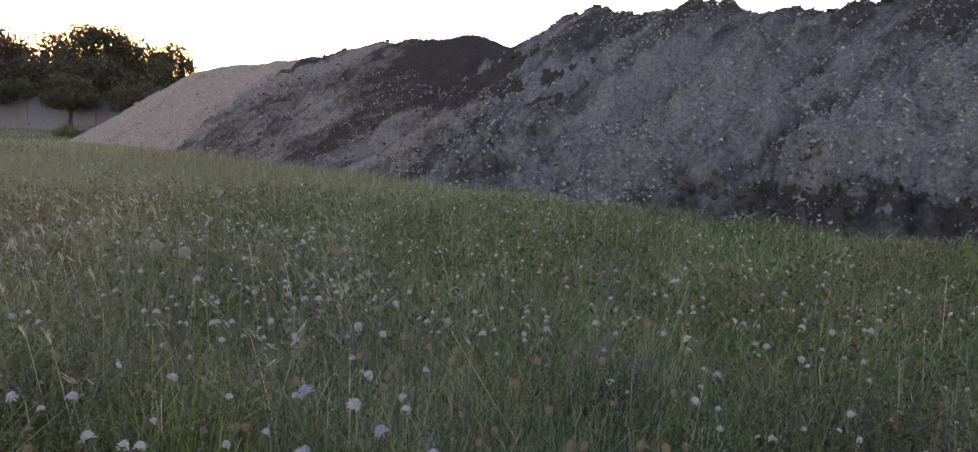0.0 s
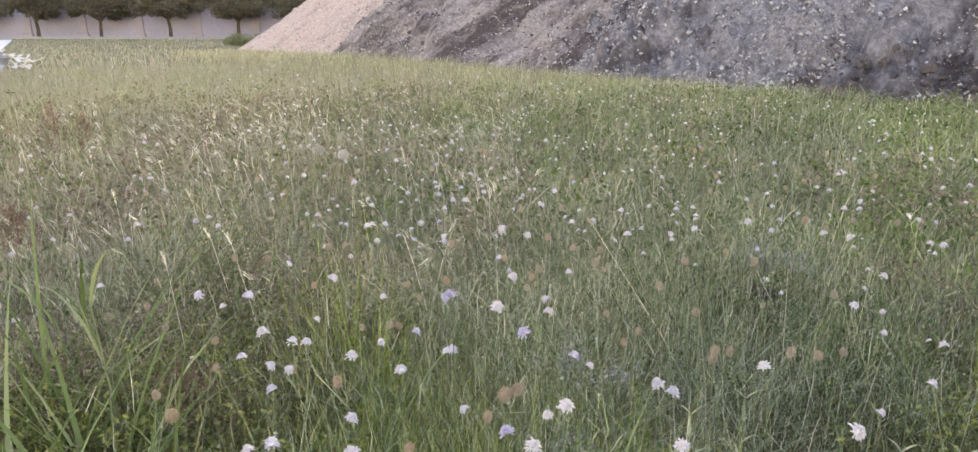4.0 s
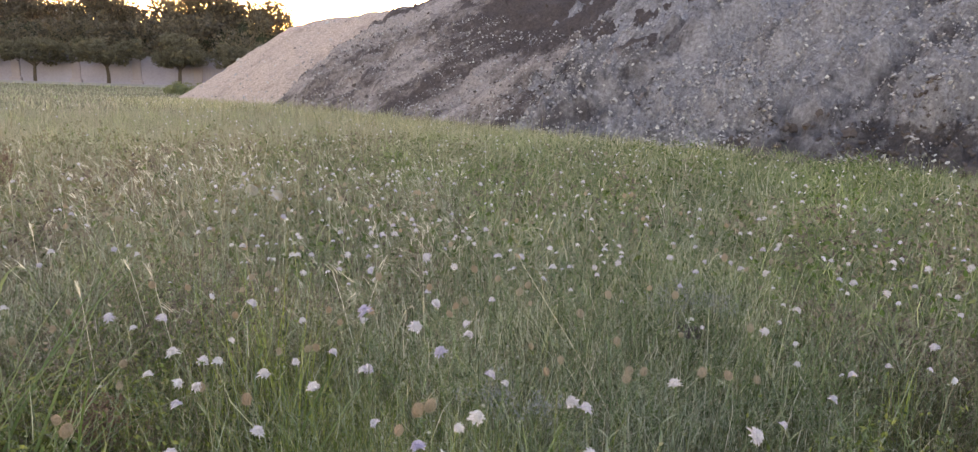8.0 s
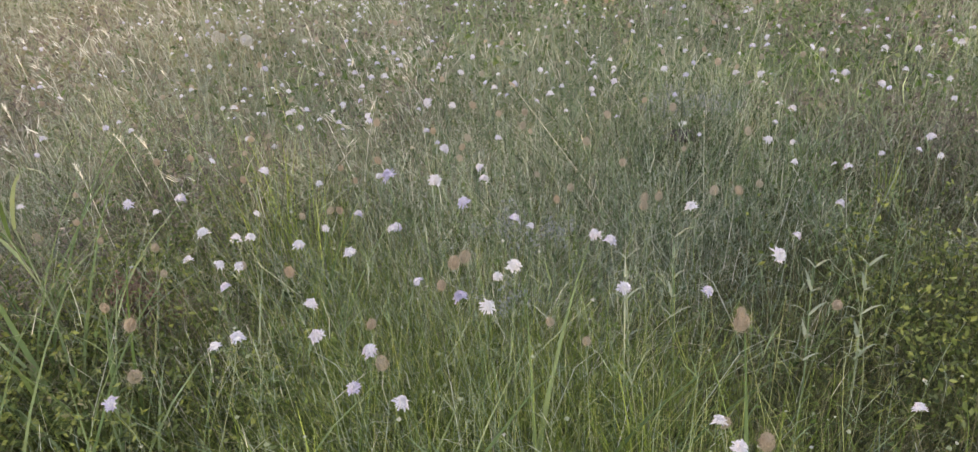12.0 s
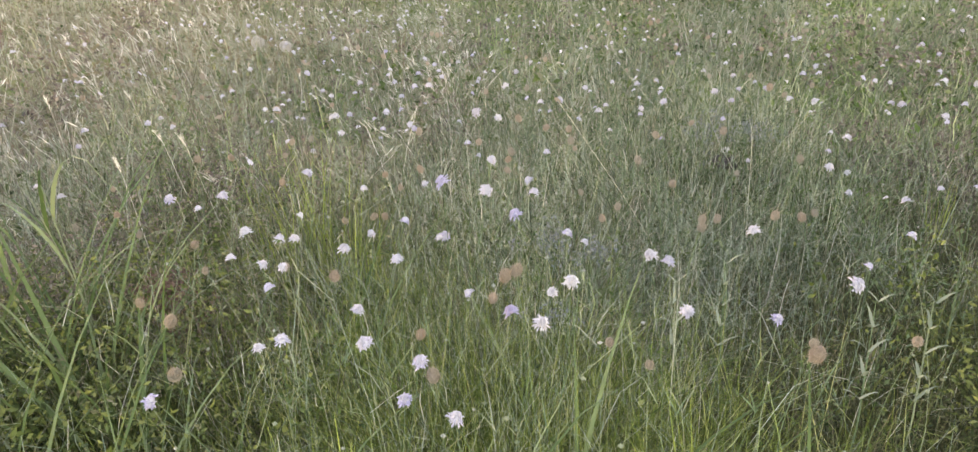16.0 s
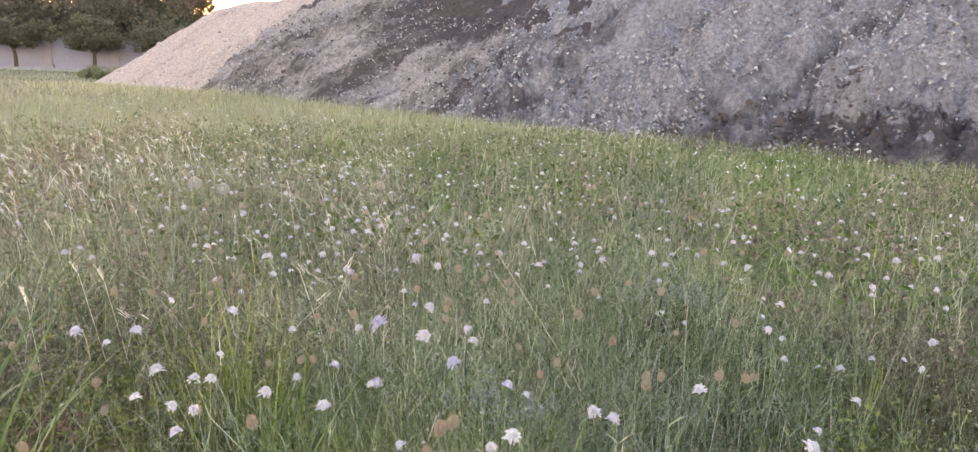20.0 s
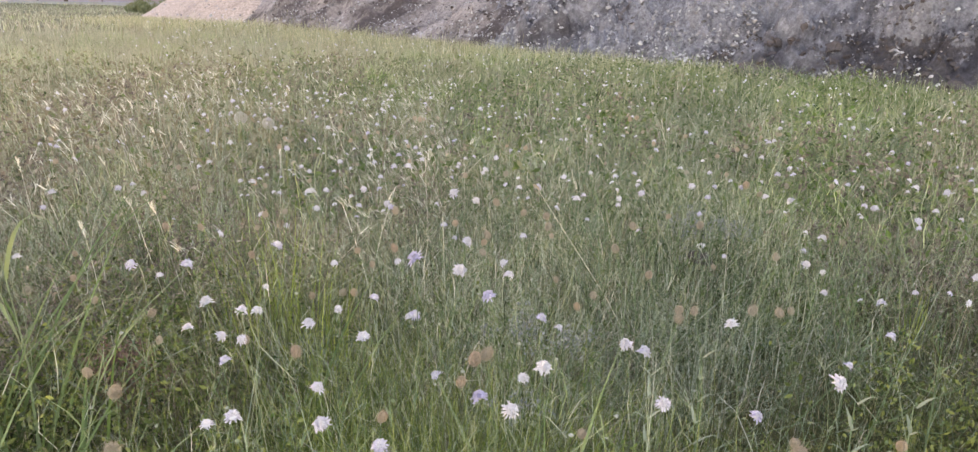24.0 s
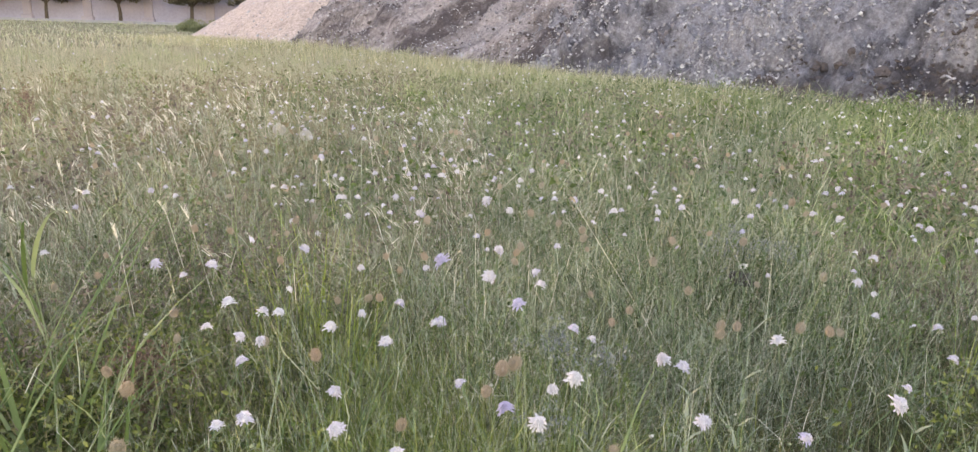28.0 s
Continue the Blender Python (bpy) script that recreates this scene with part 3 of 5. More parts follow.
for k in range(14):
    x = k * 4.2 - 30
    bm = box(bmesh.new(), (x + 0.3, -0.1, 0), (x + 3.9, 0.1, 1.9), 0.02)
    part("panel", bm, PLASTER, wall)
    bm = box(bmesh.new(), (x - 0.3, -0.18, 0), (x + 0.3, 0.18, 2.0), 0.03)
    box(bm, (x - 0.42, -0.3, 0), (x + 0.42, 0.3, 0.35), 0.05)
    part("pier", bm, PIER, wall)
    bm = box(bmesh.new(), (x + 0.3, -0.16, 1.9), (x + 3.9, 0.16, 1.98), 0.02)
    part("coping", bm, KERB, wall)
slab("kerb", np.array([-64.0, 47.6]), np.array([-12.0, 47.6]), 0.0, 0.3, -0.1, 0.16, KERB, "dark kerb along the foot of the boundary wall", "kerb")


def leaves(centres, radii, count, size, rng, flat=0.75):
    """Leaf blades scattered through overlapping clumps; each is two triangles bent along the midrib."""
    which = rng.integers(0, len(centres), count)
    d = rng.normal(0, 1, (count, 3))
    d /= np.linalg.norm(d, axis=1, keepdims=True)
    p = centres[which] + d * (radii[which] * rng.uniform(0.35, 1.05, count) ** 0.6)[:, None] * (1, 1, flat)
    a = rng.normal(0, 1, (count, 3))
    a /= np.linalg.norm(a, axis=1, keepdims=True)
    b = np.cross(a, rng.normal(0, 1, (count, 3)))
    b /= np.linalg.norm(b, axis=1, keepdims=True) + 1e-9
    s = (size * rng.uniform(0.6, 1.4, count))[:, None]
    v = np.stack([p - a * s, p + b * s * 0.45, p + a * s, p - b * s * 0.45 + np.cross(a, b) * s * 0.2], 1).reshape(-1, 3)
    t = (np.arange(count)[:, None, None] * 4 + np.array([(0, 1, 2), (0, 2, 3)])[None]).reshape(-1, 3)
    return v, t


def tree(name, place, tall, spread, stem, clumps, count, leaf, mat, label, seed, rise=0.0, group=""):
    rng = np.random.default_rng(seed)
    root = thing(name, place, label, "tree", group)
    r0 = 0.028 * tall + 0.02
    bendx, bendy = rng.uniform(-0.12, 0.12, 2) * tall * 0.3
    pieces = [tube([(0, 0, -0.1), (0.02, 0, stem * 0.5), (bendx, bendy, stem), (bendx * 1.5, bendy * 1.5, tall * 0.8)], [r0 * 1.25, r0, r0 * 0.85, r0 * 0.2], 7)]
    cs, rs = [], []
    for k in range(clumps):
        a, q = k * 2.4 + rng.uniform(-0.4, 0.4), np.sqrt(rng.uniform(0.05, 1))
        zc = stem + (tall - stem) * rng.uniform(0.12, 0.88)
        shape = np.sqrt(max(0.05, 1 - ((zc - stem) / (tall - stem) * (2 - rise) - 1 + rise * 0.6) ** 2))
        c = np.array([bendx + np.cos(a) * q * spread * shape, bendy + np.sin(a) * q * spread * shape, zc])
        cs.append(c)
        rs.append(rng.uniform(0.16, 0.30) * (spread + tall - stem) * 0.55)
        if k % 3 == 0:
            s = np.array([bendx, bendy, stem * rng.uniform(0.8, 1.1)])
            m = (s + c) / 2 + (0, 0, 0.1 * tall)
            pieces.append(tube([s, m, c], [r0 * 0.5, r0 * 0.3, r0 * 0.08], 5))
    part("trunk", mesh_np("trunk", *joined(pieces), BARK, True), None, root)
    part("crown", mesh_np("crown", *leaves(np.array(cs), np.array(rs), count, leaf, rng), mat), None, root)
    return root


orchard_label = "small round-crowned tree on a bare dark trunk before the wall"
for k, (x, y) in enumerate([(-41.3, 48.8), (-36.7, 48.6), (-32.2, 48.7), (-27.3, 48.8), (-22.5, 48.7), (-18.1, 48.8), (-13.8, 48.7)]):
    tree("orchard_tree", (x, y, 0), 3.1 + 0.3 * math.sin(k * 2.1), 2.15, 1.3, 34, 6500, 0.09, ORCHARD_LEAF, orchard_label, 300 + k, group="row of trees along the wall")

# the wood behind the wall: broad dense crowns low down, a few taller ones above
WOOD = [(-64.6, 70, 8.4, 3.6), (-58.6, 72, 8.0, 3.4), (-53.6, 68, 8.3, 3.3), (-49, 71, 7.8, 3.2), (-44.6, 67, 8.0, 3.3), (-40.2, 70, 7.8, 3.2), (-37, 66, 7.9, 2.8), (-33.6, 69, 7.6, 3.0), (-30, 66, 8.6, 2.5), (-27.8, 67, 8.7, 2.3), (-25, 66, 7.7, 2.3), (-22.2, 65.5, 7.5, 1.8), (-20.4, 68, 5.3, 2.0), (-16.6, 72, 4.6, 2.4), (-10.6, 74, 4.6, 2.5)]
for k, (x, y, tall, spread) in enumerate(WOOD):
    tree("woodland_tree", (x, y, 0), tall, spread, tall * 0.22, 46, 9000, 0.13, TREE_LEAF, "dark broadleaf tree in the wood behind the wall", 400 + k, rise=0.4, group="wood behind the wall")
rng = np.random.default_rng(77)
cs = np.stack([rng.uniform(-72, -20, 260), rng.uniform(58, 64, 260), rng.uniform(0.6, 4.9, 260)], -1)
under = part("hedge", mesh_np("hedge", *leaves(cs, rng.uniform(0.9, 1.5, 260), 46000, 0.14, rng), TREE_LEAF), None, None)
tagged(under, "dense dark undergrowth between the trees of the wood", "hedge", kind="stuff")
# added dark blobs in place of the shade deep behind the hedge leaves
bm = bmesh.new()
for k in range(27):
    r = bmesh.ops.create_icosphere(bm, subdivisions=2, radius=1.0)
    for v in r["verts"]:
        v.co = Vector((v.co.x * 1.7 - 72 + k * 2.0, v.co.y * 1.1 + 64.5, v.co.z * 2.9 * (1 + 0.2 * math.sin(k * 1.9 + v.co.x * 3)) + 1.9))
tagged(part("thicket", bm, THICKET_SHADE, None), "near-black blobs standing in for the shade inside the thicket behind the hedge", "thicket", kind="stuff")

house = thing("distant_building", (-66, 94, 0), "grey-roofed building far behind the trees", "building")
part("wall", box(bmesh.new(), (-9, -4, 0), (9, 4, 7.2)), PLASTER, house)
bm = bmesh.new()
vs = [bm.verts.new(p) for p in ((-9.6, -4.6, 7.2), (9.6, -4.6, 7.2), (9.6, 4.6, 7.2), (-9.6, 4.6, 7.2), (-9.6, 0, 8.4), (9.6, 0, 8.4))]
for f in ((0, 1, 5, 4), (2, 3, 4, 5), (0, 4, 3), (1, 2, 5), (3, 2, 1, 0)):
    bm.faces.new([vs[i] for i in f])
part("roof", bm, ROOF, house)

# a low bush at the end of the sand heap, and a smaller one beside it
for k, (x, y, w, h) in enumerate([(-16.6, 36.2, 1.2, 0.62), (-15.4, 36.6, 0.8, 0.45)]):
    rng = np.random.default_rng(500 + k)
    cs = np.stack([rng.uniform(-w, w, 18), rng.uniform(-0.5, 0.5, 18), rng.uniform(0.12, h * 0.75, 18)], -1)
    b = thing("bush", (x, y, 0), "low yellowish green bush at the edge of the meadow", "bush", "bushes at the field's rim")
    part("foliage", mesh_np("foliage", *leaves(cs, rng.uniform(0.2, 0.36, 18), 2600, 0.05, rng), BUSH_LEAF), None, b)
    part("stems", mesh_np("stems", *joined([tube([(0, 0, -0.03), tuple(c * 0.6), tuple(c)], [0.02, 0.012, 0.004], 4) for c in cs[:10]]), BARK), None, b)

# ---- the meadow ----
def field_points(count, r0, r1, half, rng, mid=-0.12):
    """Random places in the meadow between two distances, in front of the heaps and right of the track."""
    r = np.sqrt(rng.uniform(r0**2, r1**2, count))
    a = mid + rng.uniform(-half, half, count)
    p = np.stack([np.sin(a) * r, np.cos(a) * r], -1)
    s, n = p @ ALONG, p @ ACROSS
    edge = (p - ROAD_A) @ ROAD_OUT
    rim = FOOT + 0.15 + 0.6 * fbm(s * 0.9, n * 0.2, 91, 3)
    ok = ((n < rim) | (s > 33.5)) & ((edge < -0.1 + 0.3 * fbm(s, n, 95, 2)) | ((p - ROAD_A) @ ROAD_WAY < -5.2)) & (p[:, 1] < 47.4)
    return p[ok]


def stand(p):
    """How tall the meadow grows at a place: high and rank in the middle, short along the heap's foot."""
    s, n = p @ ALONG, p @ ACROSS
    far = np.hypot(p[:, 0], p[:, 1])
    short = step(FOOT - 5.5, FOOT - 1.0, n) * step(20, 8, s)
    low = 1 - 0.4 * step(0.1, 0.7, p[:, 0]) * step(3.4, 2.3, p[:, 1])
    return low * (0.44 + 0.30 * fbm(p[:, 0] * 1.3, p[:, 1] * 1.3, 61, 4)) * (1 - 0.45 * short) * (1 - 0.35 * step(9, 22, far)) * (1 - 0.55 * step(24, 34, far))


def grass(name, count, r0, r1, half, width, segs, rng, mat, label, low=0.35, high=1.05, lean=0.22, bend=0.3, only=None, fallen=0.0):
    p = field_points(count, r0, r1, half, rng)
    if only is not None:
        p = p[only(p, rng)]
    k = len(p)
    h = stand(p) * rng.uniform(low, high, k)
    base = np.concatenate([p, np.full((k, 1), -0.01)], 1)
    v, t = strips(base, h, width * rng.uniform(0.6, 1.5, k), rng.normal(0, lean, k) + fallen * rng.uniform(0.2, 1.0, k), np.abs(rng.normal(0, bend, k)), rng.uniform(0, 2 * np.pi, k), segs)
    return tagged(part(name, mesh_np(name, v, t, mat), None, None), label, "grass", kind="stuff")


def near_heap(p, rng):
    s, n = p @ ALONG, p @ ACROSS
    return rng.uniform(0, 1, len(p)) < 0.9 * step(FOOT - 7.5, FOOT - 2.5, n + 2.2 * step(5, -1, s) + 1.5 * fbm(p[:, 0] * 0.5, p[:, 1] * 0.5, 99, 2)) * step(9.5, 4.0, s)


def open_ground(p, rng):
    """Thinner on the damp spot where the broad-bladed grass grows."""
    d = np.hypot(p[:, 0] + 1.2, (p[:, 1] - 1.7) * 0.8)
    e = np.hypot(p[:, 0] - 0.95, p[:, 1] - 1.6)
    gaps = 0.25 + 0.75 * step(-0.12, 0.06, fbm(p[:, 0] * 4.5, p[:, 1] * 3.0, 15, 2))
    return rng.uniform(0, 1, len(p)) < gaps * (0.25 + 0.75 * step(0.35, 0.95, e)) * (0.14 + 0.86 * step(0.55, 0.95, d + 0.3 * fbm(p[:, 0] * 3, p[:, 1] * 3, 13, 2)))


def away(p, rng):
    return ~near_heap(p, rng)


rng = np.random.default_rng(21)
grass("near_grass", 8000, 0.25, 3.4, 0.95, 0.0020, 3, rng, GRASS, "thin green and straw grass blades standing upright", 0.3, 0.9, 0.7, 0.8, open_ground, 0.6)
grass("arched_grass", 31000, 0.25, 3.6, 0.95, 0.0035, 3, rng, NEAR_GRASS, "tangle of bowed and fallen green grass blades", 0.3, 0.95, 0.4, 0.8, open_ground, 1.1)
# dark layer that colours in the shade under the near blades
grass("near_grass_bottom", 48000, 0.2, 3.4, 1.0, 0.0034, 2, rng, SHADE_LEAF, "short leafy grass beneath the taller stems, coloured dark as shade", 0.2, 0.8, 0.7, 0.9)
grass("meadow_grass", 24000, 3.4, 9.5, 0.9, 0.0030, 2, rng, HAZED_GRASS, "thin meadow grass, green and straw-coloured", 0.4, 1.05, 0.6, 0.8, away, 0.8)
grass("bowed_meadow_grass", 46000, 3.6, 9.5, 0.9, 0.0048, 2, rng, HAZED_GRASS, "bowed meadow grass, matted in places", 0.35, 1.0, 0.5, 0.8, away, 1.2)
# dark low layer so the gaps between meadow stems read as shaded
grass("meadow_bottom", 60000, 3.6, 10, 0.9, 0.008, 1, rng, HERB, "low leafy grass beneath the meadow stems, its dark colour shading the gaps", 0.2, 0.75, 0.7, 0.5, away)
grass("far_grass", 128000, 9.5, 24, 0.85, 0.0095, 2, rng, HAZED_GRASS, "meadow grass further out, drier towards the track", 0.4, 1.1, 1.1, 1.0, away)
grass("rim_grass", 70000, 24, 60, 0.75, 0.03, 2, rng, HAZED_GRASS, "pale meadow grass at the far rim", 0.4, 1.25, 0.6, 0.7)
grass("heap_foot_grass", 120000, 4, 18, 0.8, 0.005, 2, rng, GREEN, "short fresh green grass along the foot of the heap", 0.4, 1.2, 0.5, 0.7, near_heap)


def sunny_rim(p, rng):
    s, n = p @ ALONG, p @ ACROSS
    return rng.uniform(0, 1, len(p)) < step(FOOT - 4.5, FOOT - 1.2, n + 1.2 * fbm(p[:, 0] * 0.5, p[:, 1] * 0.5, 97, 2)) * step(4.5, 9.5, s)


# rim strip whose colour is lightened in place of backlight
grass("bright_rim_grass", 150000, 12, 34, 0.6, 0.008, 2, rng, RIM_GRASS, "tall grass before the foot of the dark heap, backlit glow in its pale yellowish colour", 0.5, 1.5, 0.5, 0.5, sunny_rim)


def patch_grass(name, spots, width, lo, hi, lean, bend, rng, mat, label):
    """Stands of one kind of grass or stem; a spot is its centre, its spread and how many blades grow there."""
    p = np.concatenate([np.stack([rng.normal(x, w, c), rng.normal(y, d, c)], -1) for x, y, w, d, c in spots])
    p = p[p[:, 1] > 0.45]
    k = len(p)
    v, t = strips(np.concatenate([p, np.full((k, 1), -0.01)], 1), rng.uniform(lo, hi, k), width * rng.uniform(0.6, 1.5, k), rng.normal(0, lean, k), np.abs(rng.normal(0, bend, k)), rng.uniform(0, 6.28, k), 3)
    return tagged(part(name, mesh_np(name, v, t, mat), None, None), label, "grass", kind="stuff")


patch_grass("fresh_grass", ((-0.08, 1.3, 0.26, 0.26, 5200), (-0.35, 1.75, 0.25, 0.3, 2200), (0.3, 1.0, 0.25, 0.2, 1500), (-0.75, 2.3, 0.2, 0.25, 1300)), 0.0032, 0.26, 0.58, 0.65, 0.7, rng, FRESH, "fine upright fresh green grass in a dense stand")
patch_grass("slender_stems", ((-0.15, 1.85, 0.3, 0.35, 1500), (0.2, 2.2, 0.35, 0.35, 1300), (-0.45, 2.5, 0.4, 0.4, 1200), (0.6, 2.7, 0.5, 0.4, 1000)), 0.0025, 0.28, 0.58, 0.95, 0.7, rng, STEMS, "slender pale green stems leaning in all directions")
patch_grass("damp_spot_grass", ((-1.15, 1.5, 0.3, 0.38, 7000), (1.3, 1.55, 0.28, 0.28, 1500)), 0.0038, 0.12, 0.44, 0.9, 0.9, rng, LUSH_LEAF, "dense dark green grass bowed over a damp spot")
patch_grass("olive_grass", ((0.85, 1.6, 0.34, 0.34, 7500), (1.6, 2.5, 0.45, 0.5, 5500), (0.45, 1.15, 0.22, 0.2, 1800)), 0.0026, 0.16, 0.42, 0.9, 0.9, rng, OLIVE, "short olive and brownish grass lying in all directions")
patch_grass("grey_green_stems", ((0.32, 2.5, 0.28, 0.34, 1300), (0.75, 3.5, 0.5, 0.5, 1500), (-0.1, 5.4, 1.1, 0.9, 5000), (2.2, 6.5, 1.2, 1.2, 4000)), 0.0024, 0.16, 0.46, 1.1, 0.6, rng, GREYGREEN, "fine bluish-green stems of branching herbs")
patch_grass("dry_grass", ((-1.05, 2.25, 0.3, 0.4, 3000), (-0.95, 1.85, 0.14, 0.16, 1300), (-2.3, 3.5, 0.8, 0.8, 7000), (-0.4, 3.0, 0.4, 0.3, 2400), (-0.1, 2.0, 0.25, 0.3, 2600), (-0.35, 2.6, 0.4, 0.3, 2200), (0.15, 3.3, 0.6, 0.5, 2600), (0.0, 4.8, 1.3, 0.8, 3600), (1.45, 3.2, 0.5, 0.35, 2600), (-3.6, 5.6, 1.2, 1.2, 8000)), 0.0020, 0.22, 0.5, 1.3, 0.8, rng, DRY, "dry brown grass and stalks in a tangled stand")


def behind(p, rng):
    return np.abs(np.arctan2(p[:, 0], p[:, 1]) + 0.12) > 0.85


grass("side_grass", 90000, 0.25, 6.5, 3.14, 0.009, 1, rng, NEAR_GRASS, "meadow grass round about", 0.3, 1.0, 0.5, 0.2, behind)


def tangle(name, count, r0, r1, width, lo, hi, rng, mat, low, top, label):
    """Side twigs, bracts and leaflets that fill the meadow between the stems."""
    p = field_points(count, r0, r1, 0.9, rng)
    p = p[open_ground(p, rng)]
    k = len(p)
    base = np.concatenate([p, (stand(p) * rng.uniform(low, top, k))[:, None]], 1)
    v, t = strips(base, rng.uniform(lo, hi, k), width * rng.uniform(0.6, 1.5, k), rng.uniform(-1.5, 1.5, k), rng.normal(0, 0.5, k), rng.uniform(0, 6.28, k), 2)
    return tagged(part(name, mesh_np(name, v, t, mat), None, None), label, "stems", kind="stuff")


TWIG_LABEL, LITTER_LABEL = "fine pale twigs and bracts between the stems", "fallen and crossing blades matted across the meadow"
tangle("near_twigs", 17000, 0.4, 3.6, 0.0023, 0.03, 0.13, rng, STEMS, 0.3, 1.2, TWIG_LABEL)
tangle("crossing_stems", 16000, 0.95, 3.8, 0.0024, 0.08, 0.21, rng, STEMS, 0.25, 0.95, "thin pale green stems leaning across one another")
tangle("meadow_crossing_stems", 9000, 3.6, 7, 0.0032, 0.12, 0.30, rng, STEMS, 0.3, 1.0, "thin pale green stems leaning across one another")
tangle("meadow_twigs", 34000, 3.4, 11, 0.0042, 0.04, 0.13, rng, HAZED_GRASS, 0.3, 1.2, TWIG_LABEL)
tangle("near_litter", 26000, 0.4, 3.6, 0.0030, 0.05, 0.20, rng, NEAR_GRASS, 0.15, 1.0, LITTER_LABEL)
tangle("meadow_litter", 46000, 3.4, 11, 0.0064, 0.05, 0.18, rng, HAZED_GRASS, 0.3, 1.1, LITTER_LABEL)

# thin branched stems that carry the flowers further out
p = field_points(4200, 0.5, 9, 0.9, rng)
p = p[rng.uniform(0, 1, len(p)) < 1.2 / (0.4 + 0.4 * np.hypot(p[:, 0], p[:, 1]))]
p = p[rng.uniform(0, 1, len(p)) < 0.6 - 0.4 * step(0.2, 0.7, p[:, 0]) * step(3.4, 2.4, p[:, 1])]
k = len(p)
h = rng.uniform(0.40, 0.78, k)
far = np.hypot(p[:, 0], p[:, 1])
v, t = strips(np.concatenate([p, np.zeros((k, 1))], 1), h, 0.0012 + 0.0003 * far, rng.normal(0, 0.9, k), np.abs(rng.normal(0, 0.6, k)), rng.uniform(0, 6.28, k), 5, tipped=0.5)
tagged(part("tall_stems", mesh_np("tall_stems", v, t, STEMS), None, None), "thin wiry flower stems standing above the grass", "stems", kind="stuff")


# flower heads further out: a ring of petals on a dome, too many to count
def far_heads(name, count, r0, r1, mat, label, size, rng, rise=1.08, petals=8, clump=0.0):
    p = field_points(count, r0, r1, 0.8, rng)
    keep = fbm(p[:, 0] * 0.8, p[:, 1] * 0.8, 65, 3) + rng.uniform(-0.5, 0.5, len(p)) > clump
    n_ = p @ ACROSS + 2.6 * step(7, 1, p @ ALONG)
    keep &= rng.uniform(0, 1, len(p)) < 1 - 0.97 * step(FOOT - 6, FOOT - 3.0, n_) * step(12, 7, p @ ALONG)
    keep &= rng.uniform(0, 1, len(p)) < 1 - 0.7 * step(-0.36, -0.5, np.arctan2(p[:, 0], p[:, 1]))
    p = p[keep]
    k = len(p)
    z = stand(p) * 0.45 + rng.uniform(0.24, 0.52, k) * rise
    far = np.hypot(p[:, 0], p[:, 1])
    s = size * rng.uniform(0.65, 1.2, k)
    a = np.arange(petals) * 2 * np.pi / petals
    rim = np.stack([np.cos(a), np.sin(a), 0 * a - 0.45], -1)
    rim2 = np.stack([np.cos(a + np.pi / petals), np.sin(a + np.pi / petals), 0 * a + 0.25], -1) * (0.8, 0.8, 1)
    shape = np.concatenate([np.stack([rim, rim2], 1).reshape(-1, 3), [(0, 0, 0.75)]])
    m = len(shape)
    vv = shape[None] * s[:, None, None] * rng.uniform(0.85, 1.15, (k, m, 1))
    tip = rng.normal(0, 0.45, (k, 2))
    vv[..., 2] += vv[..., 0] * tip[:, :1] + vv[..., 1] * tip[:, 1:]
    vv += np.concatenate([p, z[:, None]], 1)[:, None]
    f = np.array([(j, (j + 1) % (2 * petals), 2 * petals) for j in range(2 * petals)])
    t = (np.arange(k)[:, None, None] * m + f[None]).reshape(-1, 3)
    lean, turn = np.abs(rng.normal(0, 0.5, k)).clip(0, 0.95), rng.uniform(0, 6.28, k)
    length = z / np.sqrt(1 - (0.75 * lean) ** 2)
    root = p - np.stack([np.cos(turn), np.sin(turn)], -1) * (lean * length)[:, None]
    sv, st = strips(np.concatenate([root, np.zeros((k, 1))], 1), length, 0.0014 + 0.0003 * far, lean, 0 * z, turn, 2, tipped=0.8)
    tagged(part(name + "_stems", mesh_np(name + "_stems", sv, st, GRASS), None, None), "thin stems of the meadow flowers further out", "stems", kind="stuff")
    return tagged(part(name, mesh_np(name, vv.reshape(-1, 3), t, mat), None, None), label, "flowers", kind="stuff")


far_heads("meadow_flowers", 1250, 2.6, 8.5, PETALS, "scattered white and pale lilac scabious heads", 0.0098, rng)
far_heads("distant_flowers", 2000, 8.0, 24, PETALS, "tiny white flower dots across the meadow", 0.012, rng, petals=5, clump=0.0)
far_heads("meadow_seed_heads", 320, 2.4, 9, PAPERS, "dry tan seed heads among the grass", 0.012, rng, petals=6, clump=0.1)


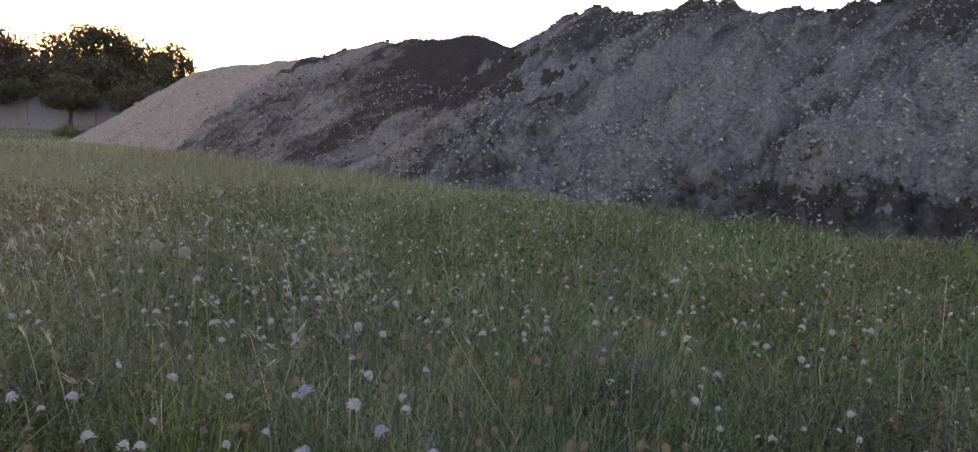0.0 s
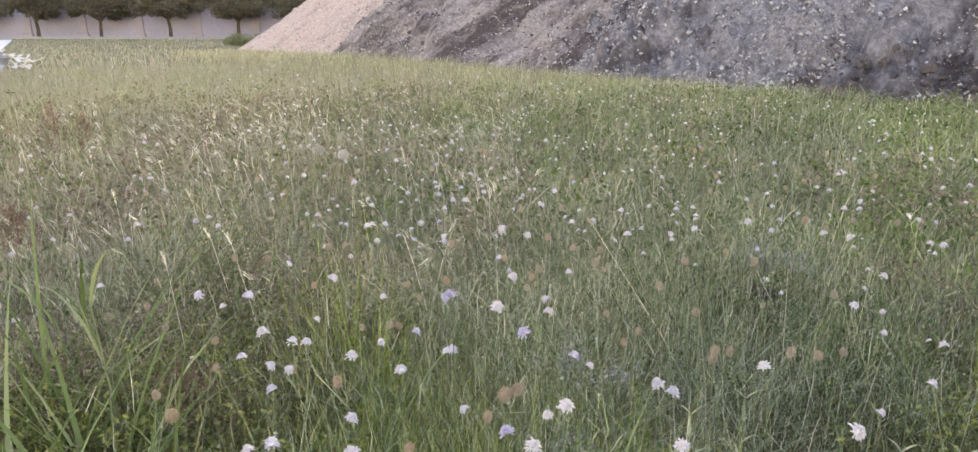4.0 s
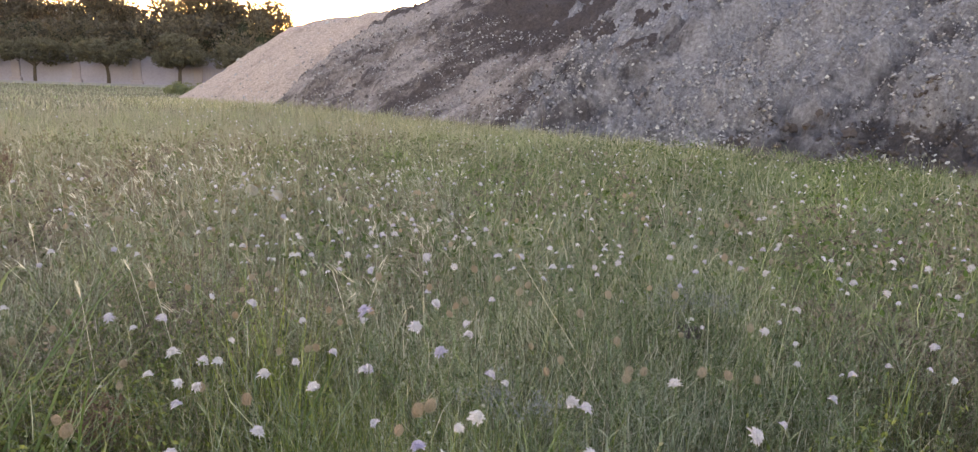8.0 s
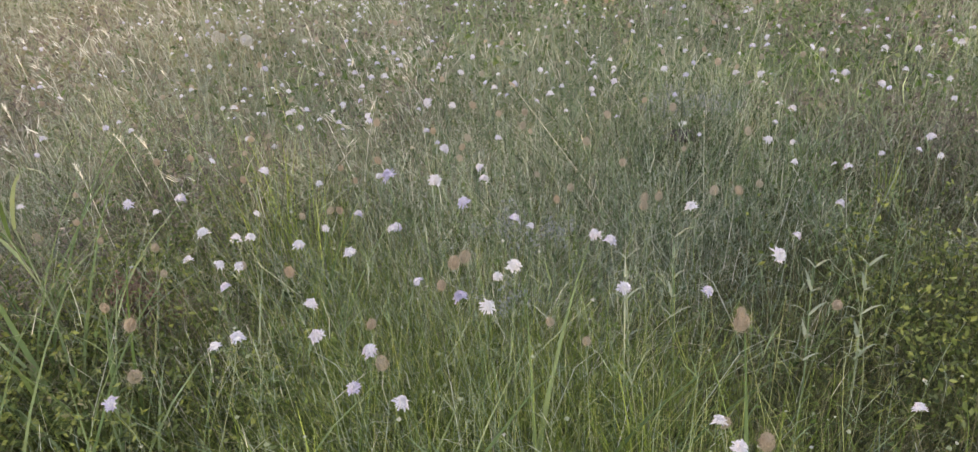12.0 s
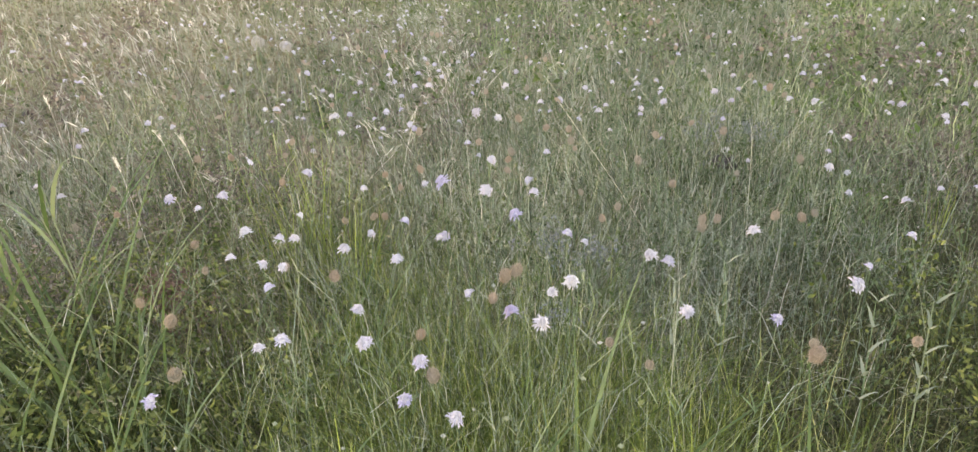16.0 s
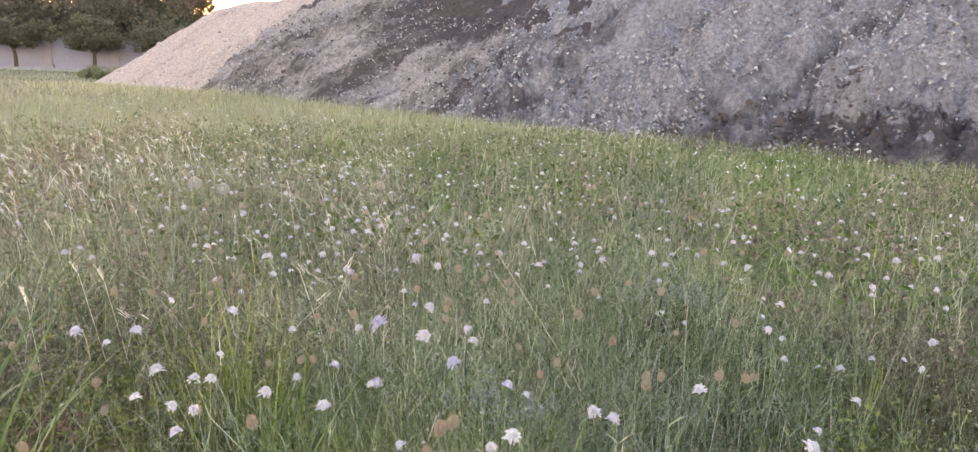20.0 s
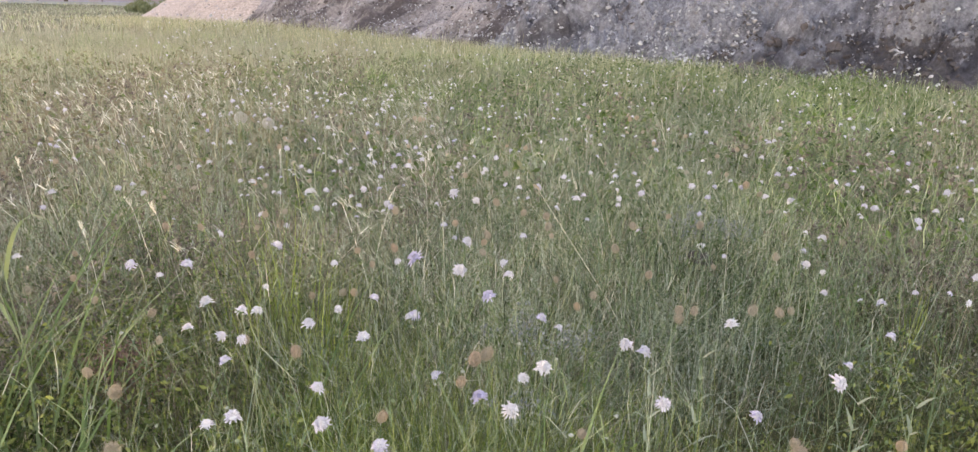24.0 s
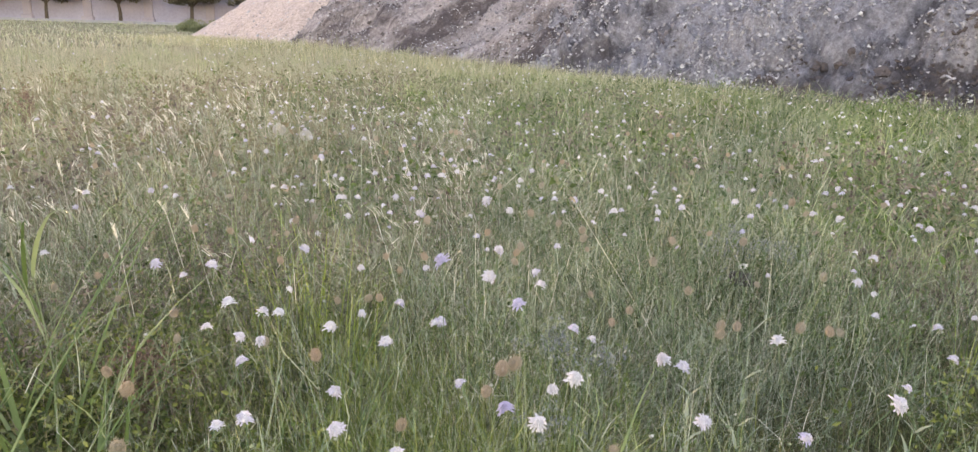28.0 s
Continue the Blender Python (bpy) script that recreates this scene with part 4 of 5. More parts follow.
# pale awned grass plumes, bowed by the wind, on the drier side; sun highlights in their colour
def plumes(count, rng):
    a = rng.uniform(-0.75, 0.05, count)
    r = np.sqrt(rng.uniform(2.5**2, 8.0**2, count))
    p = np.stack([np.sin(a - 0.1) * r, np.cos(a - 0.1) * r], -1)
    p = p[fbm(p[:, 0] * 0.7, p[:, 1] * 0.7, 45, 2) + rng.uniform(-0.3, 0.3, len(p)) > -0.05]
    k = len(p)
    h = stand(p) * rng.uniform(1.0, 1.3, k)
    turn = rng.normal(2.9, 0.9, k)
    lean, bend = rng.uniform(0.0, 0.25, k), rng.uniform(0.1, 0.5, k)
    v, t = strips(np.concatenate([p, np.zeros((k, 1))], 1), h, np.full(k, 0.003), lean, bend, turn, 5, tipped=0.6)
    run = (lean + bend) * h
    rise = h * np.sqrt(np.clip(1 - (0.75 * (lean + bend)) ** 2, 0.12, 1))
    top = np.stack([p[:, 0] + np.cos(turn) * run, p[:, 1] + np.sin(turn) * run, rise], -1)
    rep = 5
    base = np.repeat(top, rep, 0) - np.stack([np.cos(np.repeat(turn, rep)), np.sin(np.repeat(turn, rep)), 0.2 + 0 * np.repeat(turn, rep)], -1) * rng.uniform(0, 0.07, k * rep)[:, None]
    w, u = strips(base, rng.uniform(0.03, 0.07, k * rep), np.full(k * rep, 0.005), rng.uniform(0.6, 1.1, k * rep), rng.uniform(0, 0.5, k * rep), np.repeat(turn, rep) + rng.normal(0, 0.25, k * rep), 2)
    return joined([(v, t), (w, u)])


tagged(part("plume_grass", mesh_np("plume_grass", *plumes(1150, rng), STRAW), None, None), "straw-coloured awned grass bowed by the wind, paled as if catching the sun", "grass", kind="stuff")

# small leaves of herbs between the stems, near and further out
def herbs(name, spots, r0, r1, count, size, top, rng, label):
    p = field_points(spots, r0, r1, 0.95, rng)
    k = len(p)
    cs = np.concatenate([p, (stand(p) * rng.uniform(0.1, top, k))[:, None]], 1)
    return tagged(part(name, mesh_np(name, *leaves(cs, rng.uniform(0.03, 0.08, k), count, size, rng, 1.0), HERB), None, None), label, "herbs", kind="stuff")


herbs("low_herbs", 8000, 0.25, 3.6, 52000, 0.008, 1.0, rng, "small green leaves of low herbs among the grass")
herbs("meadow_herbs", 20000, 3.4, 11, 66000, 0.020, 1.1, rng, "leafy herbs filling the meadow between the grasses")


# dusky mats of dead herbs and their twigs, in patches
def dead_mats(name, count, r0, r1, size, rng):
    p = field_points(count, r0, r1, 0.9, rng)
    p = p[fbm(p[:, 0] * 1.1, p[:, 1] * 1.1, 131, 3) + 0.14 * rng.uniform(-1, 1, len(p)) > 0.09]
    k = len(p)
    z = stand(p) * rng.uniform(0.35, 1.15, k)
    base = np.concatenate([p, z[:, None]], 1)
    v, t = strips(base, rng.uniform(0.04, 0.13, k), size * 0.16 * rng.uniform(0.6, 1.5, k), rng.normal(0, 0.9, k), rng.normal(0, 0.4, k), rng.uniform(0, 6.28, k), 2)
    lv, lt = leaves(base, np.full(k, 0.03), k * 2, size, rng, 0.7)
    return tagged(part(name, mesh_np(name, *joined([(v, t), (lv, lt)]), MAT_HERB), None, None), "dusky brown mats of dried herbs and twigs", "herbs", kind="stuff")


dead_mats("near_dead_herbs", 40000, 0.6, 3.8, 0.008, rng)
dead_mats("meadow_dead_herbs", 42000, 3.4, 10, 0.016, rng)


# small green and pale buds and spent calyces above the grass
def small_buds(name, count, r0, r1, size, rng):
    p = field_points(count, r0, r1, 0.85, rng)
    p = p[open_ground(p, rng) & (p @ ACROSS + 2.6 * step(7, 1, p @ ALONG) < FOOT - 3.5)]
    k = len(p)
    z = stand(p) * 0.5 + rng.uniform(0.12, 0.46, k)
    octa = np.array([(1, 0, 0), (0, 1, 0), (-1, 0, 0), (0, -1, 0), (0, 0, 0.8), (0, 0, -1)], float)
    v = octa[None] * rng.uniform(0.7, 1.2, (k, 6, 1)) * (size * rng.uniform(0.5, 1.3, k))[:, None, None] + np.concatenate([p, z[:, None]], 1)[:, None]
    f = np.array([(0, 1, 4), (1, 2, 4), (2, 3, 4), (3, 0, 4), (1, 0, 5), (2, 1, 5), (3, 2, 5), (0, 3, 5)])
    t = (np.arange(k)[:, None, None] * 6 + f[None]).reshape(-1, 3)
    lean, turn = np.abs(rng.normal(0, 0.75, k)).clip(0, 1.0), rng.uniform(0, 6.28, k)
    length = z / np.sqrt(1 - (0.75 * lean) ** 2)
    root = p - np.stack([np.cos(turn), np.sin(turn)], -1) * (lean * length)[:, None]
    sv, st = strips(np.concatenate([root, np.zeros((k, 1))], 1), length, 0.0011 + 0.0003 * np.hypot(p[:, 0], p[:, 1]), lean, 0 * z, turn, 2, tipped=0.8)
    tagged(part(name + "_stems", mesh_np(name + "_stems", sv, st, NEAR_GRASS), None, None), "thin leaning stems of the budding flowers", "stems", kind="stuff")
    return tagged(part(name, mesh_np(name, v.reshape(-1, 3), t, BUD), None, None), "small green and pale flower buds on thin stems", "buds", kind="stuff")


small_buds("near_buds", 2800, 0.8, 3.6, 0.005, rng)
small_buds("meadow_buds", 5000, 3.4, 10, 0.006, rng)


# a damp spot with lush low leaves
spot = np.concatenate([np.stack([rng.normal(x, w, c), rng.normal(y, d, c)], -1) for x, y, w, d, c in ((-1.2, 1.55, 0.32, 0.45, 1500), (1.35, 1.5, 0.25, 0.25, 900))])
cs = np.concatenate([spot, rng.uniform(0.06, 0.42, (2400, 1))], 1)
tagged(part("lush_leaves", mesh_np("lush_leaves", *leaves(cs, np.full(2400, 0.07), 26000, 0.0095, rng, 0.9), LUSH_LEAF), None, None), "lush small green leaves on a damp spot", "herbs", kind="stuff")


# ---- single flowers near the path ----
def petal_ring(count, inner, outer, wide, z0, z1, rng, notch=0.3):
    v, t = [], []
    for k in range(count):
        a = k * 2 * math.pi / count + rng.uniform(-0.12, 0.12)
        o, w, z = outer * rng.uniform(0.7, 1.2), wide * rng.uniform(0.7, 1.25), z1 + outer * rng.uniform(-0.25, 0.25)
        c, d = math.cos(a), math.sin(a)
        pts = [(inner, 0, z0), ((inner + o) * 0.55, -w * 0.8, (z0 + z) / 2 + 0.002), (o, -w, z), (o * (1 - notch * 0.4), -w * 0.4, z), (o * 1.1, 0, z - 0.001), (o * (1 - notch * 0.4), w * 0.4, z), (o, w, z), ((inner + o) * 0.55, w * 0.8, (z0 + z) / 2 + 0.002)]
        n = len(v)
        v += [(x * c - y * d, x * d + y * c, h) for x, y, h in pts]
        t += [(n, n + 1, n + 3), (n + 1, n + 2, n + 3), (n, n + 3, n + 4), (n, n + 4, n + 5), (n, n + 5, n + 7), (n + 5, n + 6, n + 7)]
    return np.array(v), np.array(t)


def head_meshes(seed, mat):
    rng = np.random.default_rng(seed)
    outer = joined([petal_ring(17, 0.004, 0.0185, 0.0021, 0.0, -0.003, rng), petal_ring(15, 0.004, 0.0165, 0.0021, 0.003, 0.003, rng), petal_ring(13, 0.003, 0.0135, 0.0021, 0.006, 0.009, rng), petal_ring(9, 0.002, 0.0090, 0.0020, 0.009, 0.0145, rng)])
    inner = []
    for k in range(24):
        q, a = 0.0095 * math.sqrt((k + 0.5) / 24), k * 2.4
        h = 0.0165 - q * 0.6
        fv, ft = petal_ring(3, 0.0003, 0.0030, 0.0013, 0.0, 0.0014, rng)
        inner.append((fv + (q * math.cos(a), q * math.sin(a), h - 0.002), ft))
    dome = bmesh.new()
    bmesh.ops.create_icosphere(dome, subdivisions=2, radius=1.0)
    for v in dome.verts:
        v.co = Vector((v.co.x * 0.0095, v.co.y * 0.0095, v.co.z * (0.006 if v.co.z > 0 else 0.003)))
    dv, dt = np.array([tuple(v.co) for v in dome.verts]), np.array([[v.index for v in f.verts] for f in dome.faces])
    dome.free()
    cv, ct = petal_ring(9, 0.002, 0.012, 0.0022, -0.004, -0.003, rng, 0.0)
    bv, bt = tube([(0, 0, -0.009), (0, 0, -0.005), (0, 0, -0.001)], [0.0015, 0.004, 0.007], 8)
    return (mesh_np("petal_ring", *outer, mat), mesh_np("flower_dome", *joined(inner + [(dv * (1, 1, 1.5), dt)]), CENTRE if mat is PETAL else mat), mesh_np("calyx", *joined([(cv, ct), (bv, bt)]), CALYX))


def bud_seed_meshes(seed):
    """A dry papery globe of overlapping cups with bristles."""
    rng = np.random.default_rng(seed)
    pieces = []
    for k in range(70):
        zc = 1 - 2 * (k + 0.5) / 70
        a, q = k * 2.39996, math.sqrt(1 - zc * zc)
        d = np.array([q * math.cos(a), q * math.sin(a), zc])
        fv, ft = petal_ring(3, 0.0004, 0.0034, 0.0012, 0.0, 0.0038, rng, 0.1)
        m = np.array(Vector(d).to_track_quat("Z", "Y").to_matrix())
        pieces.append((fv @ m.T + d * (0.009, 0.009, 0.0125), ft))
        for w in range(2):
            e = d + rng.normal(0, 0.13, 3)
            pieces.append(tube([d * 0.009, e * rng.uniform(0.85, 1.15) * (0.0165, 0.0165, 0.021)], [0.00035, 0.00015], 3))
    core = bmesh.new()
    bmesh.ops.create_icosphere(core, subdivisions=1, radius=1.0)
    cv, ct = np.array([tuple(v.co * 0.009) for v in core.verts]) * (1, 1, 1.3), np.array([[v.index for v in f.verts] for f in core.faces])
    core.free()
    return mesh_np("seed_globe", *joined(pieces + [(cv, ct)]), PAPER)


def stem_mesh(seed, lean):
    """A thin stem one metre tall that curves outwards, with a pair of narrow leaves and a side twig."""
    rng = np.random.default_rng(seed)
    u = np.linspace(0, 1, 9)
    x = lean * (u**1.6 - 1) + 0.028 * (np.sin(u * 6 + seed) - math.sin(6 + seed))
    y = 0.030 * np.sin(u * 5 + seed * 2) * (1 - u)
    pts = np.stack([x, y, u], -1)
    pieces = [tube(pts, 0.0011 - 0.0004 * u, 5)]
    for k in (3, 5):
        for w in (-1, 1):
            a = rng.uniform(0, 3.14)
            d = np.array([math.cos(a), math.sin(a), 0.5]) * w
            d[2] = 0.6
            sv, st = strips(pts[k][None].copy(), np.array([rng.uniform(0.06, 0.11)]), np.array([0.004]), np.array([0.55]), np.array([0.3]), np.array([math.atan2(d[1], d[0])]), 3)
            pieces.append((sv, st))
    return mesh_np("stem", *joined(pieces), STEM)


HEADS = [head_meshes(600 + k, PETAL) for k in range(4)]
VIOLET_HEADS = [head_meshes(650 + k, VIOLET) for k in range(2)]
SEEDS = [bud_seed_meshes(680 + k) for k in range(3)]
LEANS = [-0.34, -0.22, -0.12, -0.05, 0.05, 0.12, 0.2, 0.3]
STALKS = [stem_mesh(700 + k, q) for k, q in enumerate(LEANS)]


def flower(x, y, z, kind, rng, label, group, size=0.0):
    root = thing("scabious_flower" if kind != "seed" else "dried_scabious", (x, y, 0), label, "flower" if kind != "seed" else "dried flower", group)
    k = int(rng.integers(len(LEANS)))
    turn = rng.uniform(0, 6.28)
    stalk = part("stem", STALKS[k], None, root)
    stalk.matrix_basis = Matrix.Rotation(turn, 4, "Z") @ Matrix.Diagonal((z, z, z, 1))
    lean = LEANS[k] * 1.1
    tip = Matrix.Rotation(turn, 4, "Z") @ Matrix.Rotation(lean + rng.uniform(-0.6, 0.6), 4, "Y") @ Matrix.Rotation(rng.uniform(-0.7, 0.7), 4, "X")
    if kind == "seed":
        q = size or rng.uniform(0.46, 0.82)
        part("seed_globe", SEEDS[int(rng.integers(3))], None, root).matrix_basis = Matrix.Translation((0, 0, z)) @ tip @ Matrix.Diagonal((q, q, q, 1))
        return root
    q = size or rng.uniform(0.46, 0.76)
    head = HEADS[int(rng.integers(4))] if kind == "pale" else VIOLET_HEADS[int(rng.integers(2))]
    m = Matrix.Translation((0, 0, z)) @ tip @ Matrix.Diagonal((q, q, q, 1))
    calyx = part("calyx", head[2], None, root)
    calyx.matrix_basis = m
    part("petal_ring", head[0], None, calyx)
    part("flower_dome", head[1], None, calyx)
    return root


rng = np.random.default_rng(33)
KNOWN = [(-0.16, 1.92, 0.86), (0.39, 1.32, 0.78), (0.03, 1.1, 0.8), (0.44, 1, 0.84), (-0.62, 1.41, 0.76), (-0.35, 2.51, 0.79), (-0.02, 1.07, 0.74), (0.2, 1.33, 0.73), (0.22, 1.26, 0.75), (-0.12, 1.44, 0.83)]
DEEP = [(-0.19, 1.28, 0.91), (-0.06, 1.38, 0.8), (-0.07, 1.14, 0.72)]
PALE_A = [(-0.68, 2.49), (-0.61, 2.24), (-0.57, 2.25), (-0.46, 2.28), (-0.44, 2.09), (-0.41, 1.62), (-0.73, 1.59), (-0.85, 1.58), (-0.76, 1.52), (-0.52, 1.47), (-0.53, 1.35), (-0.5, 1.35), (-0.53, 1.24), (-0.6, 1.27), (-0.49, 1.23), (-0.39, 1.3), (-0.35, 1.37), (-0.49, 1.15), (-0.32, 1.07), (-0.42, 0.98), (-0.45, 0.96), (-0.29, 0.97), (-0.2, 0.92), (-0.21, 0.83), (-0.28, 1.25), (-0.14, 1.12), (-0.2, 1.35), (-0.21, 1.34), (-0.29, 1.43), (-0.27, 1.64), (-0.12, 1.8), (-0.11, 2.18), (-0.02, 1.57), (-0, 1.12), (0.21, 1.05), (0.34, 1.02), (0.55, 1.19), (0.68, 1.31), (1.2, 2.45), (1.39, 2.43), (0.78, 2.92), (0.2, 2.79)]
PALE_B = [(0.31, 2.87), (0.32, 2.24), (0.19, 2.22), (0.02, 1.85), (-0.03, 1.65), (0.46, 2.69), (-0.46, 3.1), (0.02, 2.34), (0.4, 2.31), (0.58, 2.41), (0.67, 1.69), (0.04, 1.35), (0.07, 1.31), (-1.35, 2.15), (-1.09, 2.17), (-1.17, 2.27), (-1.19, 2.22), (-1.29, 2), (-1.22, 1.68), (-1.12, 1.61), (-0.82, 2.33), (-0.86, 2.34), (-0.57, 1.73), (-0.35, 2.09), (0.78, 2.3), (-1.17, 2.89), (0.4, 3.65), (0.25, 4.14), (1.04, 2.91), (1.25, 2.77), (-0.15, 3.11), (-0.14, 0.79), (-0.56, 0.83), (0.52, 0.71), (0.27, 0.71), (0.28, 0.66), (-0.56, 0.84), (1.42, 2.34), (1.32, 2.07), (1.23, 1.89), (1.03, 1.63)]
TAN = [(-0.05, 2.2), (-0.02, 2.57), (-0.08, 1.75), (-0.16, 1.98), (-0.1, 1.12), (-0.08, 1.2), (-0.21, 1.01), (-0.18, 0.9), (0.38, 0.97), (0.13, 0.92), (0.47, 1.44), (0.52, 1.43), (0.31, 1.39), (-0.64, 1.24), (-0.56, 0.91), (-0.38, 1.74), (-0.33, 1.65), (-0.34, 1.48), (-0.64, 2.05), (-0.83, 2.37), (-0.78, 2.33), (-0.49, 1.25), (-0.06, 1.22), (0.09, 1.97), (0.78, 2.49), (1.07, 2.5), (0.08, 0.98), (-0.39, 1.21), (0.28, 0.72), (0.32, 0.68), (-0.63, 1.06), (0.53, 0.97), (0.32, 1.43), (0.35, 1.43)]
PALE_LABEL, VIOLET_LABEL, TAN_LABEL = "pale lilac-white scabious flower on a thin stem", "violet scabious flower, deeper coloured than the rest", "dry tan papery seed head on a thin stem"
for x, y, z in KNOWN:
    flower(x, y, z, "pale", rng, PALE_LABEL, "pale scabious flowers", 0.78)
for x, y, z in DEEP:
    flower(x, y, z, "violet", rng, VIOLET_LABEL, "violet scabious flowers", 0.82)
for x, y in PALE_A + PALE_B:
    flower(x, y, (0.77 if math.hypot(x, y) < 2.6 else 0.7), "pale", rng, PALE_LABEL, "pale scabious flowers")
for x, y in TAN:
    flower(x, y, 0.76, "seed", rng, TAN_LABEL, "dry seed heads")
flower(0.36, 0.91, 0.78, "seed", rng, "large dry pinkish-tan papery seed head", "dry seed heads", 0.85)
# more of each, sown further out
for x, y in field_points(420, 2.2, 5.2, 0.7, rng)[:230]:
    if math.atan2(x, y) < -0.38 and rng.uniform() < 0.75:
        continue
    flower(float(x), float(y), rng.uniform(0.55, 0.8), "pale", rng, PALE_LABEL, "pale scabious flowers")
for x, y in field_points(200, 1.6, 4.2, 0.5, rng)[:95]:
    flower(float(x), float(y), rng.uniform(0.55, 0.78), "seed", rng, TAN_LABEL, "dry seed heads")
for x, y in field_points(40, 2.4, 4.4, 0.6, rng)[:4]:
    flower(float(x), float(y), rng.uniform(0.6, 0.76), "violet", rng, VIOLET_LABEL, "violet scabious flowers")


# ---- rank broad-bladed grass and grey-leaved weeds ----
def one_strip(base, h, w, lean, bend, turn, segs=7, face=None):
    a = lambda q: np.array([float(q)])
    return strips(np.array([base], float), a(h), a(w), a(lean), a(bend), a(turn), segs, a(turn + 1.57 if face is None else face))


def rank_clump(x, y, count, tall, seed):
    rng = np.random.default_rng(seed)
    root = thing("tall_grass_clump", (x, y, 0), "clump of tall broad-bladed green grass with bowed tips", "grass", "rank grass clumps")
    for k in range(count):
        t = rng.uniform(0, 6.28)
        v, f = one_strip((rng.normal(0, 0.05), rng.normal(0, 0.05), 0), tall * rng.uniform(0.6, 1.2), rng.uniform(0.009, 0.020), rng.uniform(0.0, 0.38), rng.uniform(0.15, 0.72), t)
        part("blade", mesh_np("blade", v, f, REED), None, root)


for k, (x, y, c, h) in enumerate([(-1.04, 1.42, 14, 0.82), (-1.22, 1.55, 14, 0.92), (-0.9, 1.2, 9, 0.64), (-1.35, 1.3, 12, 0.82), (-0.72, 0.98, 8, 0.58), (-0.56, 1.72, 5, 0.66), (-0.30, 0.72, 8, 0.76), (0.28, 0.66, 6, 0.74), (-1.05, 1.05, 14, 0.72), (0.05, 1.05, 8, 0.68), (-1.5, 1.7, 12, 0.9), (-0.88, 0.9, 12, 0.66)]):
    rank_clump(x, y, c, h, 800 + k)


# one clump whose few wide blades arch over the damp spot
wide = thing("broadleaf_clump", (-1.20, 1.68, 0), "clump of wide arching grey-green grass blades", "grass")
for k, (h, w, lean, bend, turn) in enumerate([(0.72, 0.017, 0.12, 0.52, 0.0), (0.60, 0.014, 0.20, 0.70, 0.5), (0.66, 0.013, 0.05, 0.35, 2.6), (0.52, 0.015, 0.25, 0.75, -0.6), (0.58, 0.012, 0.1, 0.6, 3.5), (0.46, 0.014, 0.3, 0.8, -1.4)]):
    part("blade", mesh_np("blade", *one_strip((0.02 * math.cos(k * 2.4), 0.02 * math.sin(k * 2.4), -0.01), h, w, lean, bend, turn, 8), WEED if k < 2 else REED), None, wide)


def reed(x, y, tall, lean, turn, seed):
    """A tall upright grass stalk with two long blades from its nodes."""
    rng = np.random.default_rng(seed)
    root = thing("reed_stalk", (x, y, 0), "tall pale green grass stalk with long drooping blades", "grass", "tall grass stalks")
    u = np.linspace(0, 1, 7)
    pts = np.stack([math.cos(turn) * lean * u**1.5 * tall, math.sin(turn) * lean * u**1.5 * tall, u * tall], -1)
    part("stem", mesh_np("stem", *tube(pts, 0.0032 - 0.0018 * u, 5), STEM), None, root)
    for k in (2, 3, 4, 5):
        v, f = one_strip(pts[k], rng.uniform(0.22, 0.36), rng.uniform(0.008, 0.013), rng.uniform(0.2, 0.45), rng.uniform(0.3, 0.9), turn + k * 2.6)
        part("blade", mesh_np("blade", v, f, REED), None, root)


for k, (x, y, h, q, t) in enumerate([(-1.24, 1.78, 0.86, 0.30, -1.1), (-1.25, 1.83, 0.80, 0.32, -1.3), (-1.34, 1.80, 0.66, 0.2, 2.8), (-1.0, 1.45, 0.6, 0.2, 0.3), (-1.42, 1.5, 0.75, 0.2, 2.9)]):
    reed(x, y, h, q, t, 850 + k)


def weed(x, y, tall, seed):
    rng = np.random.default_rng(seed)
    root = thing("leafy_weed", (x, y, 0), "upright grey-green weed with paired lance-shaped leaves", "weed", "grey-leaved weeds")
    part("stem", mesh_np("stem", *tube([(0, 0, -0.01), (0.01, 0.005, tall * 0.5), (0.0, 0.01, tall)], [0.0028, 0.0022, 0.001], 5), STEM), None, root)
    for k in range(5):
        z = tall * (0.6 + 0.1 * k)
        for w in (0, math.pi):
            t = k * 1.57 + w + rng.uniform(-0.3, 0.3)
            v, f = one_strip((0, 0, z), rng.uniform(0.032, 0.05) * (1.1 - 0.04 * k), 0.010, rng.uniform(0.7, 1.0), rng.uniform(0, 0.35), t, 4)
            part("leaf", mesh_np("leaf", v, f, WEED), None, root)


for k, (x, y, h) in enumerate([(0.67, 1.36, 0.60), (0.78, 1.35, 0.60), (0.43, 1.60, 0.57), (0.30, 1.53, 0.56)]):
    weed(x, y, h, 900 + k)

